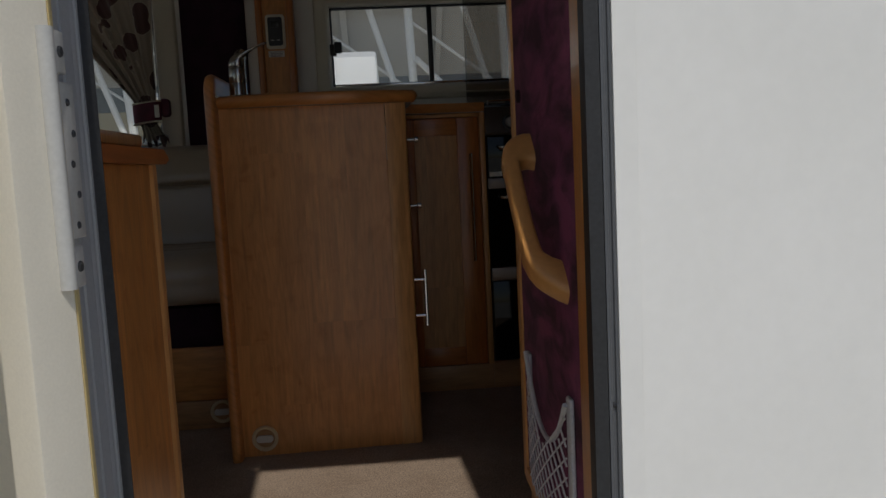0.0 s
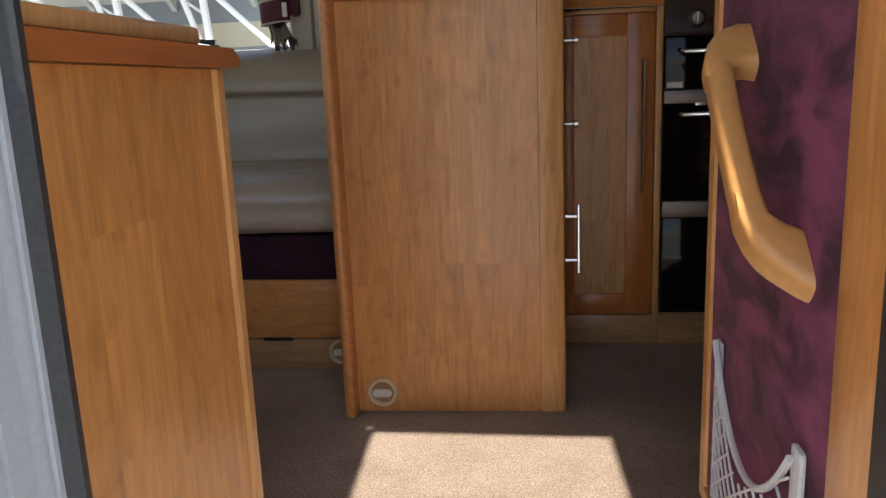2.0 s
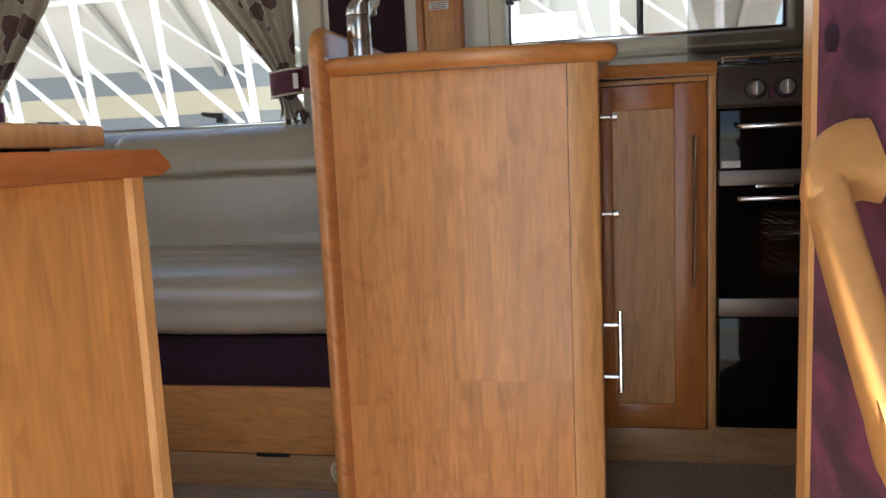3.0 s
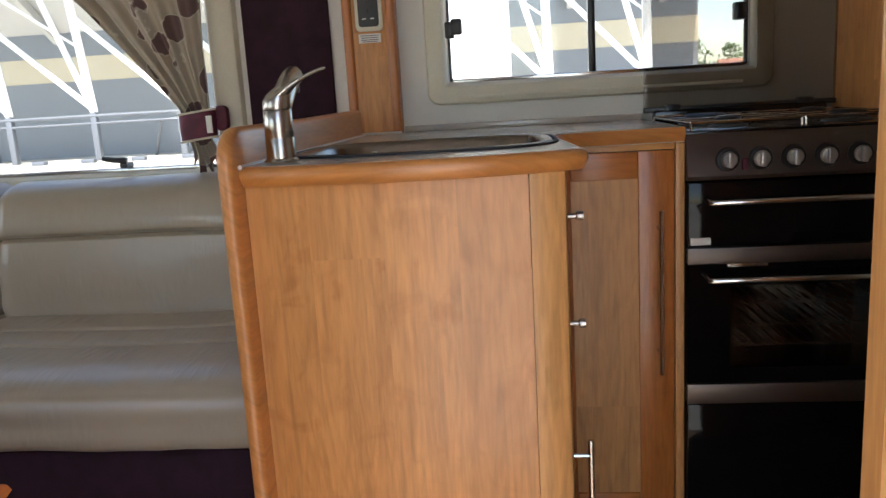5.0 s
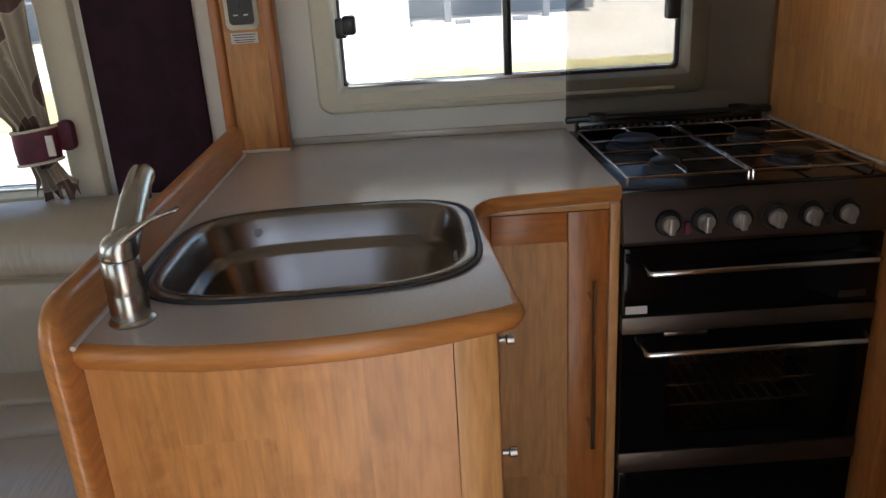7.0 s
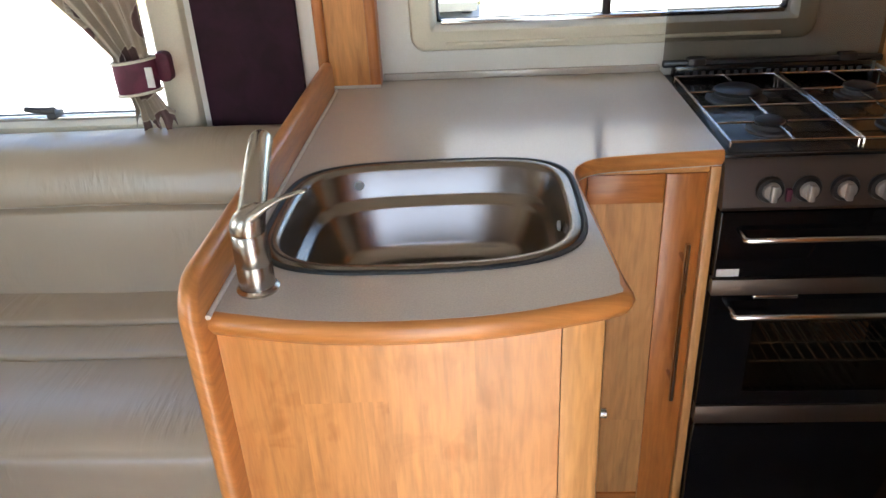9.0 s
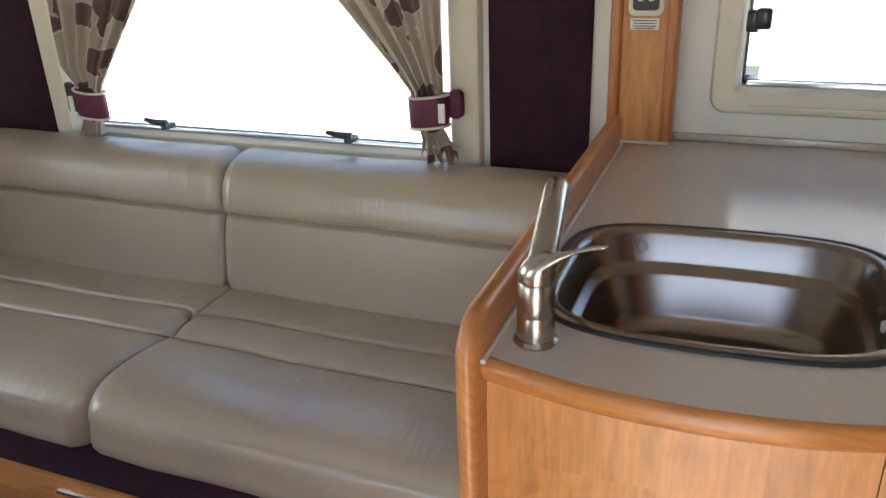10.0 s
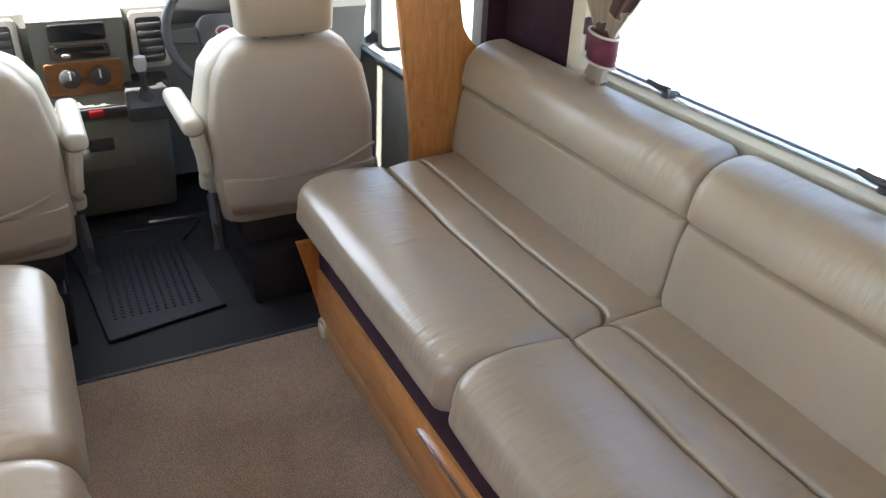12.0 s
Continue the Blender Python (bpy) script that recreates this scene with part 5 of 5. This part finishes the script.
part("rim", tube(ring, 0.016, 10), M_DARKPL, wheel)
hub = part("hub", loft([[wp(a * k, b * k, x) for a, b in rounded(-0.09, 0.09, -0.075, 0.07, 0.05, 5)] for k, x in ((1.0, -0.04), (1.0, 0.0), (0.92, 0.015), (0.6, 0.024))]), M_DARKPL, wheel)
for y in (-0.135, 0.135):
    part("spoke", loft([[wp(y * 0.55, b, c) for b, c in ((-0.03, -0.02), (0.03, -0.02), (0.03, 0.0), (-0.03, 0.0))], [wp(y * 1.42, b, c) for b, c in ((-0.02, -0.012), (0.02, -0.012), (0.02, 0.004), (-0.02, 0.004))]]), M_DARKPL, wheel)
part("spoke", loft([[wp(b, -0.05, c) for b, c in ((-0.04, -0.02), (0.04, -0.02), (0.04, 0.0), (-0.04, 0.0))], [wp(b, -0.19, c) for b, c in ((-0.03, -0.012), (0.03, -0.012), (0.03, 0.004), (-0.03, 0.004))]]), M_DARKPL, wheel)
part("emblem", loft([[wp(0.03 * math.cos(a) * k, 0.022 * math.sin(a) * k, x) for a in (2 * math.pi * i / 24 for i in range(24))] for k, x in ((1, 0.02), (1, 0.028), (0.8, 0.03))]), M_KNOB, hub, "silver emblem rim")
part("emblem_field", loft([[wp(0.024 * math.cos(a) * k, 0.015 * math.sin(a) * k, x) for a in (2 * math.pi * i / 24 for i in range(24))] for k, x in ((1, 0.029), (0.95, 0.032))]), M_BAND, hub, "dark red emblem")
part("column", tube([wp(0, 0, -0.03), wp(0, 0, -0.25)], 0.045, 12), M_DARKPL, wheel)

gear.location += Vector((-0.07, -0.06, 0.06))
wheel.location += Vector((-0.12, -0.045, 0.03))

mat = thing("rubber_mat", (-2.6, 2.18, -0.01), "dark blue studded rubber mat between the cab seats", "mat")
mo = [(-2.375, 1.94), (-2.44, 2.315), (-2.95, 2.27), (-3.1, 2.37), (-3.1, 1.86), (-2.85, 1.9)]
part("sheet", prism(mo, -0.0115, -0.004, "z"), M_MAT, mat)
part("rim", tube([(x, y, -0.003) for x, y in mo + mo[:1]], 0.004, 6), M_MAT, mat)
bm = bmesh.new()
for i in range(22):
    for j in range(11):
        x, y = -2.50 - 0.021 * i, 1.97 + 0.027 * j
        box(x - 0.007, x + 0.007, y - 0.0045, y + 0.0045, -0.0045, 0.0005, 0.0, 1, bm)
tagged(part("studs", bm, M_MAT, mat), "", "", "", "stuff")




def cab_seat(cy, arm_side, label, other_arm):
    s = thing("cab_seat", (-2.45, cy, 0), label, "seat", "cab seats")
    rings = []
    for z, w, x0, x1 in ((0.25, 0.235, -2.60, -2.40), (0.27, 0.255, -2.61, -2.372), (0.40, 0.265, -2.62, -2.352), (0.60, 0.262, -2.60, -2.352), (0.74, 0.235, -2.585, -2.36), (0.80, 0.195, -2.575, -2.375), (0.83, 0.15, -2.56, -2.40)):
        rings.append([(x, y, z + (0.0 if x < -2.5 else 0.0)) for x, y in rounded(x0, x1, cy - w, cy + w, 0.055, 5)])
    back = part("backrest", loft(rings), M_SEAT, s, "beige backrest shell", 60)
    rings = []
    for z, w, x0, x1 in ((0.27, 0.24, -2.68, -2.5), (0.30, 0.268, -2.70, -2.46), (0.45, 0.282, -2.71, -2.45), (0.60, 0.278, -2.69, -2.45), (0.74, 0.25, -2.67, -2.45), (0.80, 0.21, -2.65, -2.46), (0.835, 0.16, -2.62, -2.48)):
        rings.append([(x, y, z) for x, y in rounded(x0, x1, cy - w, cy + w, 0.06, 6)])
    part("front_pad", loft(rings), M_SEAT_PALE, back, "cream front padding", 60)
    part("pouch_seam", tube(smooth_line([(-2.357, cy - 0.255, 0.43), (-2.345, cy - 0.12, 0.415), (-2.345, cy + 0.1, 0.43), (-2.357, cy + 0.255, 0.485)], 5), 0.0065, 8), M_SEAT, back)
    part("pouch", loft([[(-2.365 + d, cy + w * u, z + 0.02 * u * u) for u in (-1, -0.6, 0, 0.6, 1)] + [(-2.39, cy + w * u, z + 0.02 * u * u) for u in (1, 0.6, 0, -0.6, -1)] for z, w, d in ((0.28, 0.235, 0.0), (0.33, 0.25, 0.02), (0.41, 0.255, 0.022))]), M_SEAT, back, "", 70)
    rings = [[(x, y, z) for x, y in rounded(x0, x1, cy - w, cy + w, 0.04, 5)] for z, w, x0, x1 in ((0.85, 0.12, -2.53, -2.41), (0.86, 0.145, -2.545, -2.395), (0.98, 0.15, -2.55, -2.385), (1.06, 0.135, -2.545, -2.395), (1.09, 0.10, -2.52, -2.42))]
    head = part("headrest", loft(rings), M_SEAT, s, "beige headrest", 60)
    for y in (-0.06, 0.06):
        part("headrest_post", tube([(-2.47, cy + y, 0.81), (-2.47, cy + y, 0.87)], 0.007, 8), M_BAR, head)
    part("seat_cushion", prism([(-3.0, 0.40), (-2.98, 0.44), (-2.9, 0.46), (-2.55, 0.42), (-2.5, 0.36), (-2.5, 0.28), (-2.95, 0.30)], cy - 0.25, cy + 0.25, "y", 0.03), M_SEAT_PALE, s, "cream seat cushion")
    part("seat_frame", box(-2.9, -2.40, cy - 0.21, cy + 0.21, 0.16, 0.28, 0.02), M_BLACK, s)
    part("pedestal", prism([(-2.85, -0.0315), (-2.33, -0.0315), (-2.36, 0.14), (-2.42, 0.17), (-2.85, 0.17)], cy - 0.20, cy + 0.20, "y", 0.012), M_BLACK, s, "black plastic pedestal cover")
    part("tilt_lever", tube([(-2.47, cy + arm_side * 0.275, 0.34), (-2.42, cy + arm_side * 0.28, 0.25), (-2.40, cy + arm_side * 0.285, 0.17)], 0.018, 8), M_DARKPL, s)
    for side in ((arm_side, -arm_side) if other_arm else (arm_side,)):
        y = cy + side * 0.31
        part("armrest", box(-2.82, -2.44, y - 0.034, y + 0.034, 0.55, 0.605, 0.022, 3), M_SEAT_PALE, s, "cream folding armrest")
        part("arm_bracket", tube(smooth_line([(-2.5, y - side * 0.03, 0.36), (-2.47, y - side * 0.025, 0.46), (-2.47, y - side * 0.01, 0.55)], 3), 0.026, 10), M_SEAT_PALE, s)
    return s


driver = cab_seat(2.61, -1, "beige driver's seat with cream padding and armrest", False)
mate = cab_seat(1.655, 1, "beige passenger seat with cream padding and armrest", False)
for seat in (driver, mate):
    seat.location += Vector((-0.08, 0, 0.02))
belt = thing("seat_belt", (-2.33, 3.0, 0.3), "grey seat belt hanging beside the driver's seat", "seat belt")
part("strap", loft([[(x, y, z), (x + 0.004, y + 0.045, z), (x + 0.006, y + 0.045, z), (x + 0.002, y, z)] for x, y, z in ((-2.33, 2.93, 0.33), (-2.36, 2.96, 0.5), (-2.40, 3.0, 0.75), (-2.42, 3.02, 1.4))]), M_ALU, belt)
part("buckle", box(-2.39, -2.35, 2.96, 3.02, 0.60, 0.66, 0.01), M_WHITE, belt, "pale belt tongue")
part("post", tube([(-2.42, 3.10, 0.0), (-2.42, 3.10, 1.5)], 0.03, 10), M_GREYPL, belt)

# ---- outside ----
def ground_mat():
    base = (0.56, 0.54, 0.49)
    m = Mat("pale_concrete_yard", base, 0.9)
    big, fine = m.noise(0.25, (1, 1, 1), 4, 0.6), m.noise(20, (1, 1, 1), 4, 0.6)
    m.colour(m.mix(1.0, m.ramp(big, (0.3, scaled(base, 0.85)), (0.7, scaled(base, 1.08))), m.ramp(fine, (0.3, (0.85, 0.85, 0.85)), (0.7, (1.05, 1.05, 1.05))), "MULTIPLY"))
    m.bump(fine, 0.3, 0.01)
    return m.m


def grass_mat():
    m = Mat("dry_grass", (0.2, 0.19, 0.05), 0.95)
    n, f = m.noise(1.2, (1, 1, 1), 5, 0.65), m.noise(60, (1, 1, 1), 3, 0.6)
    m.colour(m.mix(1.0, m.ramp(n, (0.3, (0.34, 0.32, 0.15)), (0.65, (0.52, 0.47, 0.26))), m.ramp(f, (0.3, (0.6, 0.6, 0.6)), (0.7, (1.15, 1.15, 1.1))), "MULTIPLY"))
    m.bump(f, 0.8, 0.03)
    return m.m


GZ = -0.6
setting("ground", box(-900, 900, -600, 1200, GZ - 0.3, GZ), ground_mat(), "pale concrete yard around the motorhome")
setting("grass_verge", box(-60, 40, 13.0, 17.5, GZ - 0.02, GZ + 0.03), grass_mat(), "strip of dry yellow grass across the yard")
M_TRUSS = speckled("white_painted_steel", (0.78, 0.78, 0.77), 0.4, 30, 0.02)
M_CLAD = speckled("grey_wall_cladding", (0.19, 0.205, 0.22), 0.6, 8, 0.06)
M_BANDC = speckled("cream_wall_cladding", (0.5, 0.44, 0.32), 0.6, 8, 0.06)
M_ROOF = speckled("pale_roof_sheeting", (0.5, 0.49, 0.47), 0.55, 8, 0.06)
M_POST = speckled("dark_steel_post", (0.10, 0.11, 0.13), 0.5, 30, 0.1)
hall = thing("exhibition_hall", (-14, 36, GZ), "grey clad hall with white trusses and deep roof overhang", "building")
part("wall", box(-60, 8, 36.0, 37.0, GZ, 2.9), M_CLAD, hall, "grey clad lower wall")
part("cream_band", box(-60, 8, 35.94, 36.9, 2.9, 4.0), M_BANDC, hall, "cream wall band")
part("upper_wall", box(-60, 8, 36.0, 37.0, 4.0, 5.6), M_CLAD, hall, "grey clad upper wall")
bm = bmesh.new()
lines = []
for k in range(150):
    u = k / 149
    h = 0.09 if k % 2 else 0.0
    lines.append((35.99 - 9.0 * u, 5.1 + 5.6 * u + h))
loft([[(-60, y, z) for y, z in lines], [(8, y, z) for y, z in lines]], False, False, bm)
loft([[(-60, y, z + 0.16) for y, z in lines], [(8, y, z + 0.16) for y, z in lines]], False, False, bm)
part("roof_overhang", bm, M_ROOF, hall, "corrugated pale roof overhang", 10)
for k in range(16):
    x = -52 + 3.9 * k
    part("rafter", loft([[(x - 0.12, 35.9, 4.6), (x + 0.12, 35.9, 4.6), (x + 0.12, 35.9, 5.05), (x - 0.12, 35.9, 5.05)], [(x - 0.12, 27.5, 9.9), (x + 0.12, 27.5, 9.9), (x + 0.12, 27.5, 10.35), (x - 0.12, 27.5, 10.35)]]), M_ROOF, hall, "grey roof rafter")
for k in range(16):
    x = -51.0 + 3.75 * k
    part("post", box(x - 0.13, x + 0.13, 31.85, 32.1, GZ, 1.45, 0.02), M_POST, hall, "dark steel post")
    part("truss_leg", tube([(x, 32, 1.4), (x - 0.35, 31, 11.0)], 0.17, 8), M_TRUSS, hall, "white steel truss leg")
    part("truss_diagonal", tube([(x, 32, 1.4), (x - 2.0, 31.3, 8.0), (x - 2.9, 31, 11.0)], 0.13, 8), M_TRUSS, hall, "white steel diagonal")
    part("truss_diagonal", tube([(x, 32, 1.5), (x - 3.75, 31.2, 5.2)], 0.12, 8), M_TRUSS, hall, "white steel diagonal")
    part("tie_rod", tube([(x - 0.05, 31.9, 3.9), (x - 3.8, 31.4, 6.6)], 0.06, 6), M_TRUSS, hall, "thin white tie rod")
part("top_chord", tube([(-54, 31, 10.6), (6, 31, 10.6)], 0.2, 8), M_TRUSS, hall)
part("chord", tube([(-54, 31.3, 7.6), (6, 31.3, 7.6)], 0.12, 8), M_TRUSS, hall)
part("railing", tube([(-54, 31.9, 1.25), (6, 31.9, 1.25)], 0.07, 8), M_POST, hall)
part("railing", tube([(-54, 31.9, 0.95), (6, 31.9, 0.95)], 0.05, 8), M_POST, hall)
for k in range(8):
    x = -46 + 7.5 * k
    part("brace", tube([(x, 34.5, GZ), (x + 1.6, 32, 0.9)], 0.07, 6), M_POST, hall)
for k in range(22):
    b = thing("kerb_block", (-40 + 2.1 * k, 30.5, GZ), "small dark kerb block on the pale yard", "kerb block", "kerb blocks")
    part("block", box(-40.3 + 2.1 * k, -39.75 + 2.1 * k, 30.4, 30.7, GZ, GZ + 0.16, 0.02), M_POST, b)

van = thing("parked_motorhome", (-1.2, 12.5, GZ), "white motorhome parked across the yard", "motorhome")
part("body", prism([(11.2, -0.25), (11.15, 0.6), (11.3, 1.6), (11.5, 2.4), (12.0, 2.55), (17.0, 2.55), (17.0, -0.25)], -2.45, 0.1, "x", 0.05), M_SHELL, van)
part("skirt", box(-2.4, 0.05, 11.4, 16.8, GZ + 0.2, -0.24, 0.03), M_GREYPL, van)
for x in (-2.3, -0.1):
    for y in (12.4, 15.6):
        part("wheel", lathe([(0.0, -0.1), (0.26, -0.1), (0.33, -0.07), (0.33, 0.07), (0.26, 0.1), (0.0, 0.1)], (x, y, GZ + 0.33), "x", 24), M_RUBBER, van)
part("windscreen", loft([[(-2.1, 11.27, 0.85), (-0.25, 11.27, 0.85), (-0.35, 11.36, 1.5), (-2.0, 11.36, 1.5)], [(-2.1, 11.24, 0.85), (-0.25, 11.24, 0.85), (-0.35, 11.33, 1.5), (-2.0, 11.33, 1.5)]]), M_GLOSS, van)

M_LEAF = Mat("dark_green_leaves", (0.05, 0.085, 0.028), 0.7)
n = M_LEAF.noise(0.9, (1, 1, 1), 4, 0.7)
M_LEAF.colour(M_LEAF.ramp(n, (0.3, (0.05, 0.085, 0.03)), (0.7, (0.12, 0.18, 0.06))))
M_BARK = speckled("grey_brown_bark", (0.09, 0.07, 0.05), 0.9, 30, 0.3, 0.5)


def tree(x, y, h, seed):
    rng = random.Random(seed)
    t = thing("tree", (x, y, GZ), "broad dark green tree beyond the yard", "tree", "trees beyond the yard")
    part("trunk", tube([(x, y, GZ), (x + 0.1, y, GZ + h * 0.3), (x - 0.1, y, GZ + h * 0.6)], [0.35, 0.28, 0.16], 8), M_BARK, t)
    bm = bmesh.new()
    for k in range(420):
        a, r = rng.uniform(0, 6.283), rng.uniform(0, 1) ** 0.5
        zz = rng.uniform(0.22, 1.0)
        rad = h * 0.42 * math.sin(math.pi * min(0.97, (zz - 0.12) / 0.95)) * (0.8 + 0.35 * noise.noise(Vector((3 * math.cos(a), 3 * math.sin(a), zz * 4 + seed))))
        c = Vector((x + rad * r * math.cos(a), y + rad * r * math.sin(a), GZ + h * zz))
        s = h * rng.uniform(0.02, 0.05)
        d = [Vector((rng.uniform(-1, 1), rng.uniform(-1, 1), rng.uniform(-1, 1))) * s for _ in range(4)]
        vs = [bm.verts.new(c + q) for q in d]
        for f in ((0, 1, 2), (0, 2, 3), (0, 3, 1), (1, 3, 2)):
            bm.faces.new([vs[i] for i in f])
    part("crown", bm, M_LEAF.m, t, "", 180)


for k, (x, y, h) in enumerate(((22, 150, 8), (31, 146, 7), (40, 152, 9), (49, 148, 8), (58, 155, 8), (68, 150, 9), (38, 175, 12), (54, 178, 12), (84, 170, 11))):
    tree(x, y, h, k)
house = thing("brick_house", (39, 131, GZ), "low building with a red-brown pitched roof", "house")
part("wall", box(33, 45, 128, 134, GZ, 2.6), M_BANDC, house)
part("roof", prism([(127.3, 2.5), (131, 5.0), (134.7, 2.5)], 32.5, 45.5, "x"), speckled("red_brown_roof_tiles", (0.3, 0.15, 0.1), 0.8, 6, 0.2), house, "red-brown roof")
for x in (35, 38, 41, 43.5):
    part("window", box(x - 0.5, x + 0.5, 127.95, 128.02, 0.5, 1.7), M_GLOSS, house)


def car(x, y, colour, label, length=4.2, tall=1.45, bus=False):
    c = thing("bus" if bus else "parked_car", (x, y, GZ), label, "bus" if bus else "car", "vehicles across the yard")
    L, H, z = length / 2, tall, GZ
    pr = [(-L, 0.3), (-L, H * 0.96), (-L + 0.2, H), (L - 0.3, H), (L, H * 0.55), (L, 0.3)] if bus else [(-L, 0.25), (-L, 0.75), (-L * 0.85, 0.85), (-L * 0.6, H * 0.98), (L * 0.25, H), (L * 0.55, 0.92), (L * 0.98, 0.75), (L, 0.3)]
    part("body", prism([(x + a, z + b) for a, b in pr], y - 0.9, y + 0.9, "y", 0.05), speckled("car_paint", colour, 0.25, 20, 0.02), c)
    part("glazing", prism([(x - L * 0.93, z + H * 0.55), (x - L * 0.93, z + H * 0.85), (x + L * 0.9, z + H * 0.85), (x + L * 0.93, z + H * 0.6)] if bus else [(x - L * 0.7, z + 0.9), (x - L * 0.55, z + H * 0.94), (x + L * 0.22, z + H * 0.95), (x + L * 0.48, z + 0.92)], y - 0.93, y + 0.93, "y"), M_GLOSS, c)
    for a in (-L * 0.62, L * 0.62):
        for s in (-0.85, 0.85):
            part("wheel", lathe([(0.0, -0.1), (0.25, -0.1), (0.32, -0.06), (0.32, 0.06), (0.25, 0.1), (0.0, 0.1)], (x + a, y + s, z + 0.32), "y", 16), M_RUBBER, c)


car(27.0, 96, (0.6, 0.62, 0.63), "white single-deck bus parked across the yard", 9.5, 2.9, True)
car(40.0, 100, (0.08, 0.25, 0.45), "blue and white bus parked across the yard", 9.0, 2.9, True)
for k, (x, y, col) in enumerate(((16, 76, (0.5, 0.5, 0.52)), (21.5, 73, (0.1, 0.1, 0.12)), (26.5, 76, (0.6, 0.6, 0.6)), (31.5, 74, (0.25, 0.03, 0.03)), (36.5, 77, (0.12, 0.3, 0.5)))):
    car(x, y, col, ("silver", "black", "white", "dark red", "blue")[k] + " car parked beyond the yard rails")
fence = thing("yard_fence", (14, 40, GZ), "dark steel rail fence across the yard", "fence")
for k in range(14):
    part("fence_post", box(8.2 + 1.2 * k, 8.3 + 1.2 * k, 40, 40.1, GZ, GZ + 1.2), M_POST, fence)
for z in (0.35, 0.75, 1.15):
    part("fence_rail", tube([(8.2, 40.05, GZ + z), (23.9, 40.05, GZ + z)], 0.04, 6), M_POST, fence)
